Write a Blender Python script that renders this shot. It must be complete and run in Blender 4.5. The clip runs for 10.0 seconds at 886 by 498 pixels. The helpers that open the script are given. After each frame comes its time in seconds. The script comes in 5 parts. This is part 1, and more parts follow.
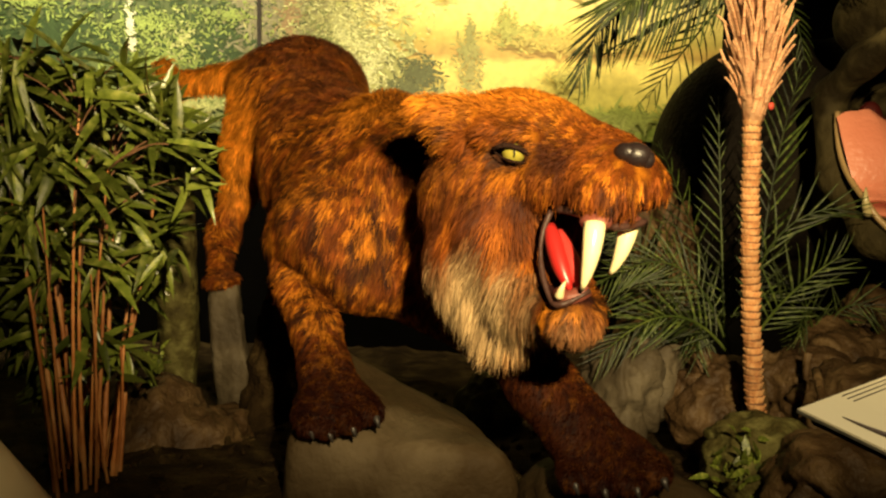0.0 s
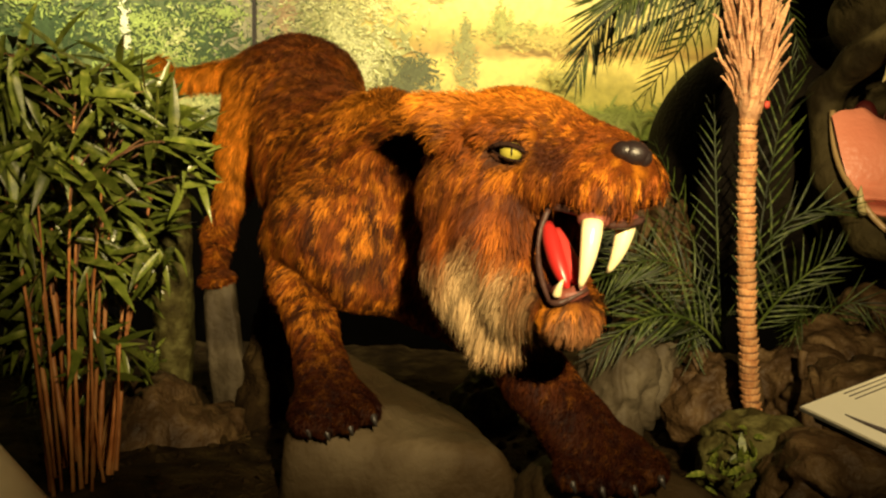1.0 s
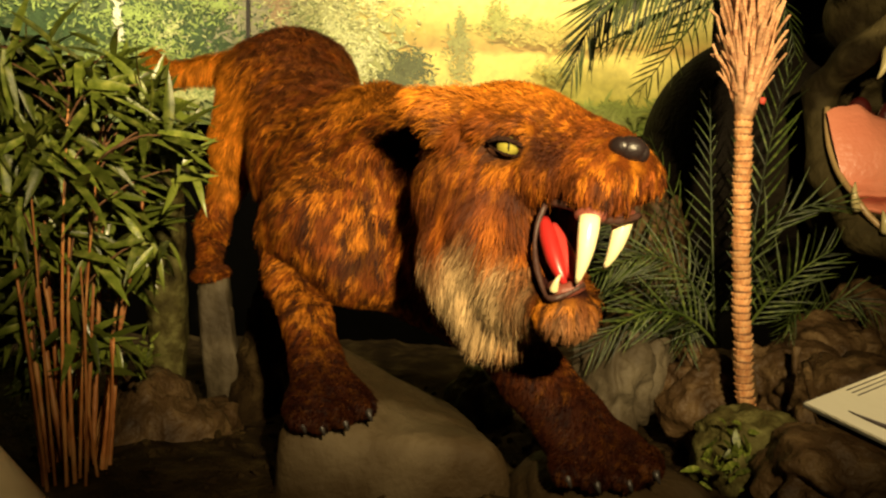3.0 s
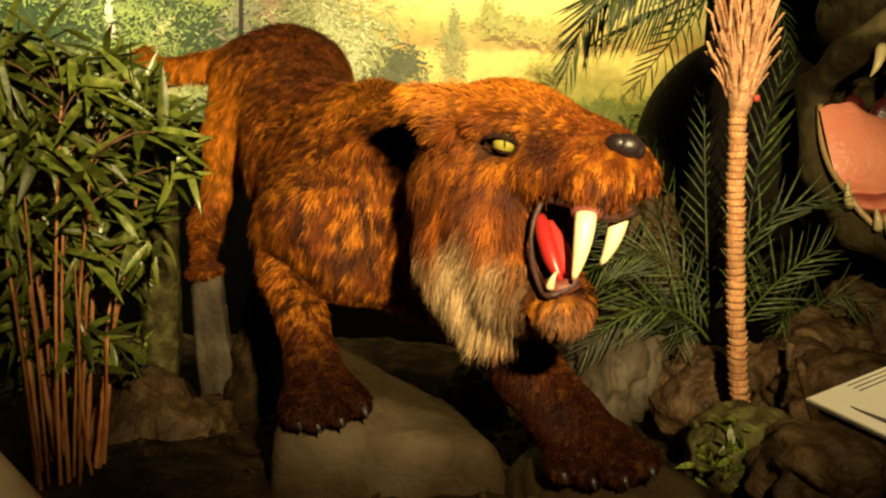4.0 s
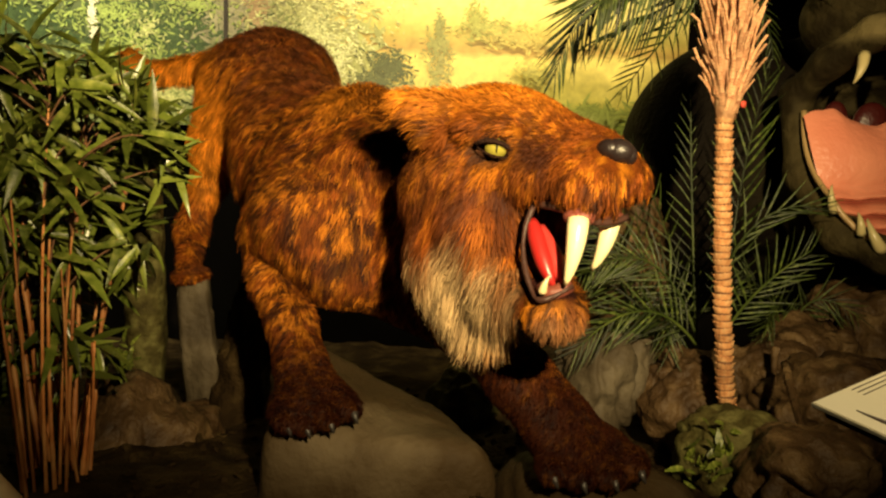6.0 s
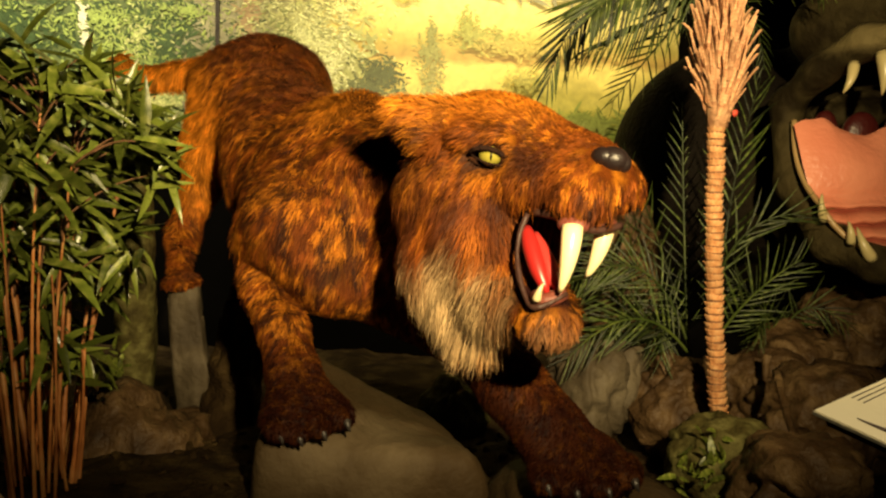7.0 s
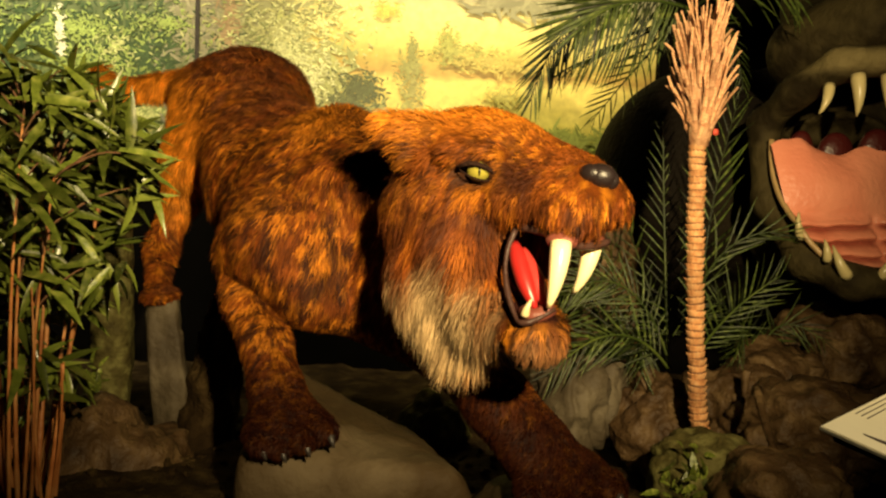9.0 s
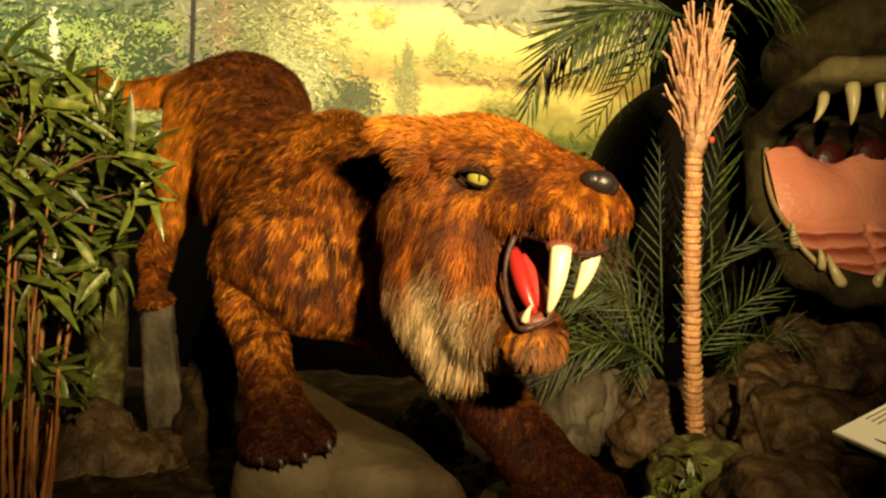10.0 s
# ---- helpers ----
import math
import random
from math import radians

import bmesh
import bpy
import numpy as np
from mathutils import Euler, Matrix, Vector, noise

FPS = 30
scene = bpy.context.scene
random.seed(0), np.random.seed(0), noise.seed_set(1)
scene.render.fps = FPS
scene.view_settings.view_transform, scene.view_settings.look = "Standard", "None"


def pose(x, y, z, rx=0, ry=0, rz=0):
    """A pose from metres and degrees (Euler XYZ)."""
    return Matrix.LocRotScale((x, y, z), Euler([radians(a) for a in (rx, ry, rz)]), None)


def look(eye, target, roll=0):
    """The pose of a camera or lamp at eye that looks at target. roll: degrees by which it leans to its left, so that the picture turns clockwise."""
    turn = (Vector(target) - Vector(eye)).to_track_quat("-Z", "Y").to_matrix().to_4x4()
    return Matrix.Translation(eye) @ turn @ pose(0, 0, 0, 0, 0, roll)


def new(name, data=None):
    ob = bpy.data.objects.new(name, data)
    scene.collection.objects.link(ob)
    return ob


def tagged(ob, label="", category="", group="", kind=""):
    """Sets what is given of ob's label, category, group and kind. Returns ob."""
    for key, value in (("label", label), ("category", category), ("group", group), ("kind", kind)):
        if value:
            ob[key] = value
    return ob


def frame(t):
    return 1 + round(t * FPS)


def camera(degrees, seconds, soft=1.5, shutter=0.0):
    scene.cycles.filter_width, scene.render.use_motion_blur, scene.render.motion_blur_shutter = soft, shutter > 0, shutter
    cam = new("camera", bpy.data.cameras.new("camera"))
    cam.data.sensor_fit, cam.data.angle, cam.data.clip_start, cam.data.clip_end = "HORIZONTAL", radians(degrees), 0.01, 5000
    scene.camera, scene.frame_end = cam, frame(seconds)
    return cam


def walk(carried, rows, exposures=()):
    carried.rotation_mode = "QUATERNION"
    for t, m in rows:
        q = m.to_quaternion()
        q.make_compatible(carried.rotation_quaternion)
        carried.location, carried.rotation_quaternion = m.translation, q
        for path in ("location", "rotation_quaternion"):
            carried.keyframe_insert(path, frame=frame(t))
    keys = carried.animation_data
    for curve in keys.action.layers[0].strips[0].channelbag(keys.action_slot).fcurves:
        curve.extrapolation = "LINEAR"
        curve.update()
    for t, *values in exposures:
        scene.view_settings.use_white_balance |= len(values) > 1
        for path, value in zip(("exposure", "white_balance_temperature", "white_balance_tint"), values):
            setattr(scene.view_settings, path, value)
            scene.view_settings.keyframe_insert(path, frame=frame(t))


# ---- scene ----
cam = camera(60.0, 10.0, soft=2.3)
PATH = [
    (0.0, pose(0.0000, 0.0000, 1.5000, 83.999, -1.193, 0.125)),
    (0.5, pose(-0.0023, -0.0006, 1.5007, 83.925, -1.176, -0.140)),
    (1.0, pose(-0.0049, 0.0007, 1.4995, 83.895, -1.237, -0.281)),
    (1.5, pose(-0.0063, 0.0005, 1.4998, 83.831, -1.229, -0.471)),
    (2.0, pose(-0.0081, 0.0018, 1.4995, 83.743, -1.223, -0.462)),
    (2.5, pose(-0.0090, 0.0030, 1.4996, 83.641, -1.366, -0.574)),
    (4.0, pose(-0.0163, 0.0050, 1.4980, 83.376, -1.483, -1.339)),
    (4.5, pose(-0.0190, 0.0060, 1.4980, 83.385, -1.490, -1.629)),
    (5.0, pose(-0.0222, 0.0064, 1.4980, 83.446, -1.577, -1.975)),
    (5.5, pose(-0.0273, 0.0053, 1.4985, 83.528, -1.574, -2.326)),
    (7.0, pose(-0.0385, 0.0072, 1.4980, 84.261, -1.936, -3.359)),
    (7.5, pose(-0.0412, 0.0085, 1.4979, 84.555, -1.922, -3.756)),
    (8.0, pose(-0.0469, 0.0084, 1.4984, 84.845, -2.173, -3.964)),
    (8.5, pose(-0.0536, 0.0064, 1.4978, 85.219, -2.421, -4.557)),
    (9.0, pose(-0.0603, 0.0083, 1.4973, 85.451, -2.513, -5.203)),
    (9.5, pose(-0.0675, 0.0102, 1.4958, 85.769, -2.652, -5.214)),
    (10.0, pose(-0.0728, 0.0096, 1.4951, 85.972, -2.813, -5.790)),
]
walk(cam, PATH)

# ---- world and lamps ----
world = bpy.data.worlds.new("dark_hall")
world.use_nodes = True
world.node_tree.nodes["Background"].inputs[0].default_value = (0.9, 0.75, 0.5, 1)
world.node_tree.nodes["Background"].inputs[1].default_value = 0.0008
scene.world = world
scene.view_settings.exposure = -0.08


def spot(name, eye, target, watts, degrees, blend, radius, colour):
    lamp = bpy.data.lights.new(name, "SPOT")
    lamp.energy, lamp.spot_size, lamp.spot_blend = watts, radians(degrees), blend
    lamp.shadow_soft_size, lamp.color = radius, colour
    ob = new(name, lamp)
    ob.matrix_world = look(eye, target)
    return ob


WARM = (1.0, 0.76, 0.38)
spot("key_spotlight", (0.3, -0.3, 2.0), (0.12, 2.05, 1.82), 550, 73, 1.0, 0.03, WARM)


def wash(name, eye, target, width, watts, colour):
    lamp = bpy.data.lights.new(name, "AREA")
    lamp.shape, lamp.size, lamp.size_y = "RECTANGLE", width, 0.06
    lamp.energy, lamp.color, lamp.spread = watts, colour, radians(80)
    new(name, lamp).matrix_world = look(eye, target)


wash("mural_washlight", (0.35, 3.35, 3.25), (0.35, 4.0, 2.05), 1.7, 15, (1.0, 0.83, 0.42))
wash("forest_washlight", (-1.75, 3.3, 3.25), (-1.75, 4.0, 2.0), 1.5, 18, (1.0, 0.88, 0.55))
spot("sign_spotlight", (0.3, 0.0, 3.2), (0.3, 0.42, 1.37), 125, 16, 0.6, 0.03, (1.0, 0.82, 0.5))

# unseen narrow lamp added to brighten the cream bar alone
spot("bar_spotlight", (-0.6, 0.1, 3.2), (-0.72, 1.08, 1.05), 60, 11, 0.5, 0.03, (1.0, 0.8, 0.45))

# ---- materials ----


def mat(name, colours, scale=8.0, rough=0.7, bump=0.3, detail=6.0, fine=60.0, metal=0.0, sheen=0.0, spread=0.0, spec=0.5):
    """A noise-mixed surface: colours from low to high noise, with grain relief at two scales."""
    m = bpy.data.materials.new(name)
    m.use_nodes = True
    nt = m.node_tree
    n, l = nt.nodes, nt.links
    b = n["Principled BSDF"]
    tc = n.new("ShaderNodeTexCoord")
    no = n.new("ShaderNodeTexNoise")
    no.inputs["Scale"].default_value, no.inputs["Detail"].default_value = scale, detail
    l.new(tc.outputs["Object"], no.inputs["Vector"])
    ra = n.new("ShaderNodeValToRGB")
    el = ra.color_ramp.elements
    el[0].position, el[1].position = 0.3, 0.7
    for i, c in enumerate(colours):
        if i >= 2:
            el.new(0.5)
    step = 0.44 / max(1, len(colours) - 1)
    for i, c in enumerate(colours):
        el[i].position = 0.28 + i * step
        el[i].color = (*c, 1)
    l.new(no.outputs["Fac"], ra.inputs["Fac"])
    out = ra.outputs["Color"]
    if spread:
        info = n.new("ShaderNodeObjectInfo")
        hsv = n.new("ShaderNodeHueSaturation")
        mr = n.new("ShaderNodeMapRange")
        mr.inputs["To Min"].default_value, mr.inputs["To Max"].default_value = 1 - spread, 1 + spread
        l.new(info.outputs["Random"], mr.inputs["Value"])
        l.new(mr.outputs["Result"], hsv.inputs["Value"])
        l.new(out, hsv.inputs["Color"])
        out = hsv.outputs["Color"]
    l.new(out, b.inputs["Base Color"])
    fi = n.new("ShaderNodeTexNoise")
    fi.inputs["Scale"].default_value, fi.inputs["Detail"].default_value = fine, 4
    l.new(tc.outputs["Object"], fi.inputs["Vector"])
    bu = n.new("ShaderNodeBump")
    bu.inputs["Strength"].default_value, bu.inputs["Distance"].default_value = bump, 0.01
    l.new(fi.outputs["Fac"], bu.inputs["Height"])
    l.new(bu.outputs["Normal"], b.inputs["Normal"])
    rr = n.new("ShaderNodeMapRange")
    rr.inputs["To Min"].default_value, rr.inputs["To Max"].default_value = max(0.05, rough - 0.12), min(1, rough + 0.12)
    l.new(fi.outputs["Fac"], rr.inputs["Value"])
    l.new(rr.outputs["Result"], b.inputs["Roughness"])
    b.inputs["Metallic"].default_value = metal
    b.inputs["Specular IOR Level"].default_value = spec
    return m


def pigment(name, rough=0.6, vary=0.35, bump=0.0, fine=200.0, spec=0.5):
    """A surface that takes its pigment from the mesh's colour layer, varied from island to island."""
    m = bpy.data.materials.new(name)
    m.use_nodes = True
    nt = m.node_tree
    n, l = nt.nodes, nt.links
    b = n["Principled BSDF"]
    at = n.new("ShaderNodeAttribute")
    at.attribute_name = "pigment"
    ge = n.new("ShaderNodeNewGeometry")
    mr = n.new("ShaderNodeMapRange")
    mr.inputs["To Min"].default_value, mr.inputs["To Max"].default_value = 1 - vary, 1 + vary
    l.new(ge.outputs["Random Per Island"], mr.inputs["Value"])
    hsv = n.new("ShaderNodeHueSaturation")
    l.new(mr.outputs["Result"], hsv.inputs["Value"])
    l.new(at.outputs["Color"], hsv.inputs["Color"])
    l.new(hsv.outputs["Color"], b.inputs["Base Color"])
    b.inputs["Roughness"].default_value = rough
    b.inputs["Specular IOR Level"].default_value = spec
    if bump:
        tc = n.new("ShaderNodeTexCoord")
        fi = n.new("ShaderNodeTexNoise")
        fi.inputs["Scale"].default_value = fine
        l.new(tc.outputs["Object"], fi.inputs["Vector"])
        bu = n.new("ShaderNodeBump")
        bu.inputs["Strength"].default_value, bu.inputs["Distance"].default_value = bump, 0.01
        l.new(fi.outputs["Fac"], bu.inputs["Height"])
        l.new(bu.outputs["Normal"], b.inputs["Normal"])
    return m


M_ROCK = mat("painted_boulder", [(0.017, 0.01, 0.0034), (0.045, 0.028, 0.0115), (0.14, 0.107, 0.062)], 3, 0.7, 0.5, spec=0.15)
M_PALE = mat("pale_rock", [(0.032, 0.023, 0.013), (0.075, 0.058, 0.035), (0.16, 0.132, 0.086)], 8, 0.65, 0.6, spec=0.2)
M_DARKROCK = mat("dark_rock", [(0.026, 0.013, 0.005), (0.08, 0.046, 0.019), (0.19, 0.122, 0.055)], 11, 0.55, 1.0, spec=0.25)
M_MOSS = mat("mossy_rock", [(0.03, 0.022, 0.007), (0.08, 0.068, 0.02), (0.2, 0.19, 0.065)], 20, 0.75, 1.0, spec=0.15)
M_SOIL = mat("peat_soil", [(0.011, 0.006, 0.002), (0.027, 0.016, 0.006), (0.065, 0.043, 0.016)], 12, 0.85, 1.0, fine=90, spec=0.08)
M_WALL = mat("black_wall", [(0.004, 0.0035, 0.003), (0.007, 0.006, 0.005)], 3, 0.95, 0.2, spec=0)
M_FLOOR = mat("dark_carpet", [(0.03, 0.025, 0.022), (0.05, 0.04, 0.035)], 30, 0.95, 0.6, spec=0.1)
M_LEAF = mat("bamboo_leaf", [(0.045, 0.066, 0.008), (0.11, 0.14, 0.02), (0.24, 0.26, 0.055)], 5, 0.3, 0.15, spread=0.6)
M_CANE = mat("bamboo_cane", [(0.26, 0.075, 0.018), (0.46, 0.17, 0.045), (0.6, 0.31, 0.11)], 14, 0.5, 0.3, spread=0.35)
M_FERN = mat("palm_leaflet", [(0.009, 0.017, 0.003), (0.026, 0.04, 0.007), (0.085, 0.105, 0.021)], 6, 0.42, 0.15, spread=0.8, spec=0.3)
M_TRUNK = mat("palm_trunk", [(0.36, 0.14, 0.05), (0.55, 0.26, 0.1), (0.64, 0.38, 0.18)], 40, 0.75, 0.6, spread=0.18)
M_CORE = mat("trunk_core", [(0.12, 0.05, 0.02), (0.2, 0.1, 0.045)], 30, 0.8, 0.5)
M_SHEATH = mat("palm_sheath", [(0.3, 0.11, 0.05), (0.58, 0.3, 0.15), (0.74, 0.48, 0.28)], 25, 0.7, 0.5, spread=0.3)


def part(name, bm, material, parent=None, label="", smooth=True):
    me = bpy.data.meshes.new(name)
    bm.to_mesh(me)
    bm.free()
    if smooth:
        for p in me.polygons:
            p.use_smooth = True
    me.materials.append(material)
    ob = new(name, me)
    if parent is not None:
        ob.parent = parent
    if label:
        ob["label"] = label
    return ob


def box(bm, lo, hi):
    c = [(a + b) / 2 for a, b in zip(lo, hi)]
    s = [b - a for a, b in zip(lo, hi)]
    return bmesh.ops.create_cube(bm, size=1, matrix=Matrix.Translation(c) @ Matrix.Diagonal((*s, 1)))


def tube(bm, pts, radii, sides=8, cap=True):
    """A round tube through pts with a radius at each."""
    rings = []
    pts = [Vector(p) for p in pts]
    for i, p in enumerate(pts):
        d = (pts[min(i + 1, len(pts) - 1)] - pts[max(i - 1, 0)]).normalized()
        side = d.cross(Vector((0.31, 0.87, 0.38))).normalized()
        up = d.cross(side)
        rings.append([bm.verts.new(p + radii[i] * (math.cos(a) * side + math.sin(a) * up)) for a in [6.28318 * k / sides for k in range(sides)]])
    for a, b in zip(rings, rings[1:]):
        for k in range(sides):
            bm.faces.new((a[k], a[(k + 1) % sides], b[(k + 1) % sides], b[k]))
    if cap:
        bm.faces.new(rings[0][::-1])
        bm.faces.new(rings[-1])
    return rings


def bezier(a, b, c, n):
    a, b, c = Vector(a), Vector(b), Vector(c)
    return [(1 - t) ** 2 * a + 2 * t * (1 - t) * b + t * t * c for t in [i / n for i in range(n + 1)]]


def structure(name, lo, hi, material, label):
    bm = bmesh.new()
    box(bm, lo, hi)
    return tagged(part(name, bm, material, smooth=False), label, "building", kind="structure")


# ---- the hall ----
structure("floor", (-4, -3, -0.1), (5, 4.3, 0.0), M_FLOOR, "dark carpeted floor of the exhibition hall")
structure("ceiling", (-4, -3, 3.3), (5, 4.3, 3.4), M_WALL, "black painted ceiling over the exhibition hall")
structure("wall_north", (-4, 4.1, 0), (5, 4.3, 3.3), M_WALL, "black painted wall behind the mural")
structure("wall_south", (-4, -3.2, 0), (5, -3, 3.3), M_WALL, "black painted wall behind the visitors")
structure("wall_west", (-4.2, -3, 0), (-4, 4.3, 3.3), M_WALL, "black painted side wall of the hall")
structure("wall_east", (5, -3, 0), (5.2, 4.3, 3.3), M_WALL, "black painted side wall of the hall")


def ground_height(x, y):
    h = 0.86 - 0.12 * (y - 1.3)
    h += 0.05 * noise.noise((x * 2.1, y * 2.1, 0)) + 0.025 * noise.noise((x * 7, y * 7, 3)) + 0.012 * noise.noise((x * 19, y * 19, 5))
    return h


bm = bmesh.new()
cols = []
NX, NY = 150, 90
for i in range(NX + 1):
    col = []
    x = -3.0 + 6.5 * i / NX
    for j in range(NY + 1):
        y = 0.95 + 3.14 * j / NY
        col.append(bm.verts.new((x, y, ground_height(x, y))))
    cols.append(col)
for i in range(NX):
    for j in range(NY):
        bm.faces.new((cols[i][j], cols[i + 1][j], cols[i + 1][j + 1], cols[i][j + 1]))
low = [bm.verts.new((c[0].co.x, 0.95, 0.0)) for c in cols]
for i in range(NX):
    bm.faces.new((low[i], low[i + 1], cols[i + 1][0], cols[i][0]))
tagged(part("ground", bm, M_SOIL), "dark peaty soil of the raised diorama", "ground", kind="structure")

# ---- the painted mural ----


def mural_material(name, bands, warp, scale):
    """Paint in washes: colours by height, broken up by brushy noise."""
    m = bpy.data.materials.new(name)
    m.use_nodes = True
    nt = m.node_tree
    n, l = nt.nodes, nt.links
    b = n["Principled BSDF"]
    tc = n.new("ShaderNodeTexCoord")
    sep = n.new("ShaderNodeSeparateXYZ")
    l.new(tc.outputs["Object"], sep.inputs["Vector"])
    mp = n.new("ShaderNodeMapping")
    mp.inputs["Scale"].default_value = (0.6, 1, 1.5)
    l.new(tc.outputs["Object"], mp.inputs["Vector"])
    no = n.new("ShaderNodeTexNoise")
    no.inputs["Scale"].default_value, no.inputs["Detail"].default_value = scale, 8
    l.new(mp.outputs["Vector"], no.inputs["Vector"])
    ad = n.new("ShaderNodeMath")
    ad.operation = "MULTIPLY_ADD"
    ad.inputs[1].default_value = warp
    l.new(no.outputs["Fac"], ad.inputs[0])
    l.new(sep.outputs["Z"], ad.inputs[2])
    mr = n.new("ShaderNodeMapRange")
    mr.inputs["From Min"].default_value, mr.inputs["From Max"].default_value = bands[0][0] + warp / 2, bands[-1][0] + warp / 2
    l.new(ad.outputs[0], mr.inputs["Value"])
    ra = n.new("ShaderNodeValToRGB")
    el = ra.color_ramp.elements
    lo, hi = bands[0][0], bands[-1][0]
    for i in range(len(bands) - 2):
        el.new(0.5)
    for i, (z, c) in enumerate(bands):
        el[i].position = (z - lo) / (hi - lo)
        el[i].color = (*c, 1)
    l.new(mr.outputs["Result"], ra.inputs["Fac"])
    fi = n.new("ShaderNodeTexNoise")
    fi.inputs["Scale"].default_value, fi.inputs["Detail"].default_value = 22, 6
    l.new(tc.outputs["Object"], fi.inputs["Vector"])
    hsv = n.new("ShaderNodeHueSaturation")
    m2 = n.new("ShaderNodeMapRange")
    m2.inputs["To Min"].default_value, m2.inputs["To Max"].default_value = 0.6, 1.35
    l.new(fi.outputs["Fac"], m2.inputs["Value"])
    l.new(m2.outputs["Result"], hsv.inputs["Value"])
    l.new(ra.outputs["Color"], hsv.inputs["Color"])
    l.new(hsv.outputs["Color"], b.inputs["Base Color"])
    b.inputs["Roughness"].default_value = 0.45
    return m


M_FOREST = mural_material("painted_forest", [(1.2, (0.05, 0.08, 0.02)), (1.75, (0.3, 0.36, 0.13)), (1.95, (0.16, 0.2, 0.07)), (2.2, (0.1, 0.13, 0.05)), (2.6, (0.16, 0.18, 0.09))], 0.8, 3.0)
M_MEADOW = mural_material("painted_meadow", [(1.4, (0.2, 0.26, 0.05)), (1.72, (0.4, 0.48, 0.1)), (1.82, (0.68, 0.6, 0.14)), (2.04, (0.85, 0.7, 0.2)), (2.085, (0.52, 0.34, 0.09)), (2.16, (0.55, 0.46, 0.12)), (2.24, (0.78, 0.66, 0.22)), (2.4, (0.75, 0.68, 0.3)), (2.47, (0.35, 0.33, 0.24)), (2.7, (0.4, 0.38, 0.28))], 0.10, 5.0)
M_DAUB = pigment("oil_paint_daubs", 0.5, 0.18)
M_SEAM = mat("panel_joint", [(0.02, 0.014, 0.01), (0.04, 0.03, 0.02)], 10, 0.6, 0.2)


class Daubs:
    """Leaf-shaped strokes of paint on a panel."""

    def __init__(self, seed):
        self.rng = np.random.default_rng(seed)
        self.verts, self.faces, self.cols = [], [], []

    def dab(self, cx, cz, sx, sz, count, size, stretch, colour):
        rng = self.rng
        for _ in range(int(count * 2.6)):
            r, a = min(1.5, abs(rng.normal(0, 0.62))), rng.random() * 6.283
            x, z = cx + sx * r * math.cos(a), cz + sz * r * math.sin(a)
            if x > 1.35 or x < -2.9 or z < 1.69:
                continue
            s = size * (0.25 + 0.6 * rng.random())
            d = rng.normal(0, 0.9)
            ca, sa = math.cos(d), math.sin(d)
            y = 3.9965 - 0.0000015 * len(self.faces)
            v = len(self.verts)
            for u, w in ((-1, 0), (-0.35, 0.32), (0.3, 0.3), (1, 0), (0.3, -0.28), (-0.35, -0.33)):
                u, w = u * s * stretch, w * s
                self.verts.append((x + u * ca - w * sa, y, z + u * sa + w * ca))
            self.faces.append(tuple(range(v, v + 6)))
            f = 0.78 + 0.44 * rng.random()
            self.cols += [(colour[0] * f, colour[1] * f, colour[2] * f * 0.95, 1)] * 6

    def object(self, name, parent, label):
        me = bpy.data.meshes.new(name)
        me.from_pydata(self.verts, [], self.faces)
        at = me.color_attributes.new("pigment", "FLOAT_COLOR", "POINT")
        at.data.foreach_set("color", np.array(self.cols, dtype=np.float32).ravel())
        me.materials.append(M_DAUB)
        ob = new(name, me)
        ob.parent = parent
        return tagged(ob, label, kind="stuff")


SEAM_X = (-0.954, 4.000, 2.165)[0]
for nm, lo, hi, m, lab in (("mural_panel", -3.0, SEAM_X - 0.006, M_FOREST, "painted mural panel of a dim green forest"),
                           ("mural_panel", SEAM_X + 0.006, 1.4, M_MEADOW, "painted mural panel of a sunny yellow meadow")):
    bm = bmesh.new()
    box(bm, (lo, 3.998, 1.66), (hi, 4.05, 3.1))
    panel = tagged(part(nm, bm, m, smooth=False), lab, "mural", "mural panels")
    if lo < -2:
        FOREST = panel
    else:
        MEADOW = panel
bm = bmesh.new()
box(bm, (SEAM_X - 0.012, 3.985, 1.66), (SEAM_X + 0.008, 3.9975, 3.1))
tagged(part("trim", bm, M_SEAM, smooth=False), "dark narrow strip over the joint of the mural", "trim", kind="structure")

PALE, LIME, DEEP, GREY = (0.5, 0.52, 0.22), (0.3, 0.38, 0.1), (0.05, 0.085, 0.03), (0.2, 0.2, 0.14)
strokes = Daubs(11)
strokes.dab(-2.0, 2.15, 0.7, 0.4, 500, 0.03, 1.3, DEEP)
strokes.dab(-1.2, 2.1, 0.5, 0.35, 350, 0.03, 1.3, DEEP)
strokes.dab(-1.55, 2.2, 0.35, 0.12, 160, 0.018, 1.2, LIME)
strokes.dab(-1.45, 2.0, 0.35, 0.2, 260, 0.02, 1.3, LIME)
strokes.dab(-1.35, 2.12, 0.12, 0.12, 60, 0.016, 1.2, PALE)
strokes.dab(-1.3, 1.78, 0.4, 0.12, 260, 0.02, 1.2, PALE)
strokes.dab(-1.1, 2.25, 0.3, 0.1, 120, 0.016, 1.1, LIME)
strokes.dab(-2.1, 2.3, 0.5, 0.2, 160, 0.02, 1.2, LIME)
strokes.dab(-1.2, 1.55, 0.3, 0.2, 160, 0.02, 1.2, (0.55, 0.5, 0.16))
strokes.dab(-1.61, 2.2, 0.018, 0.1, 40, 0.02, 1.0, (0.75, 0.72, 0.55))
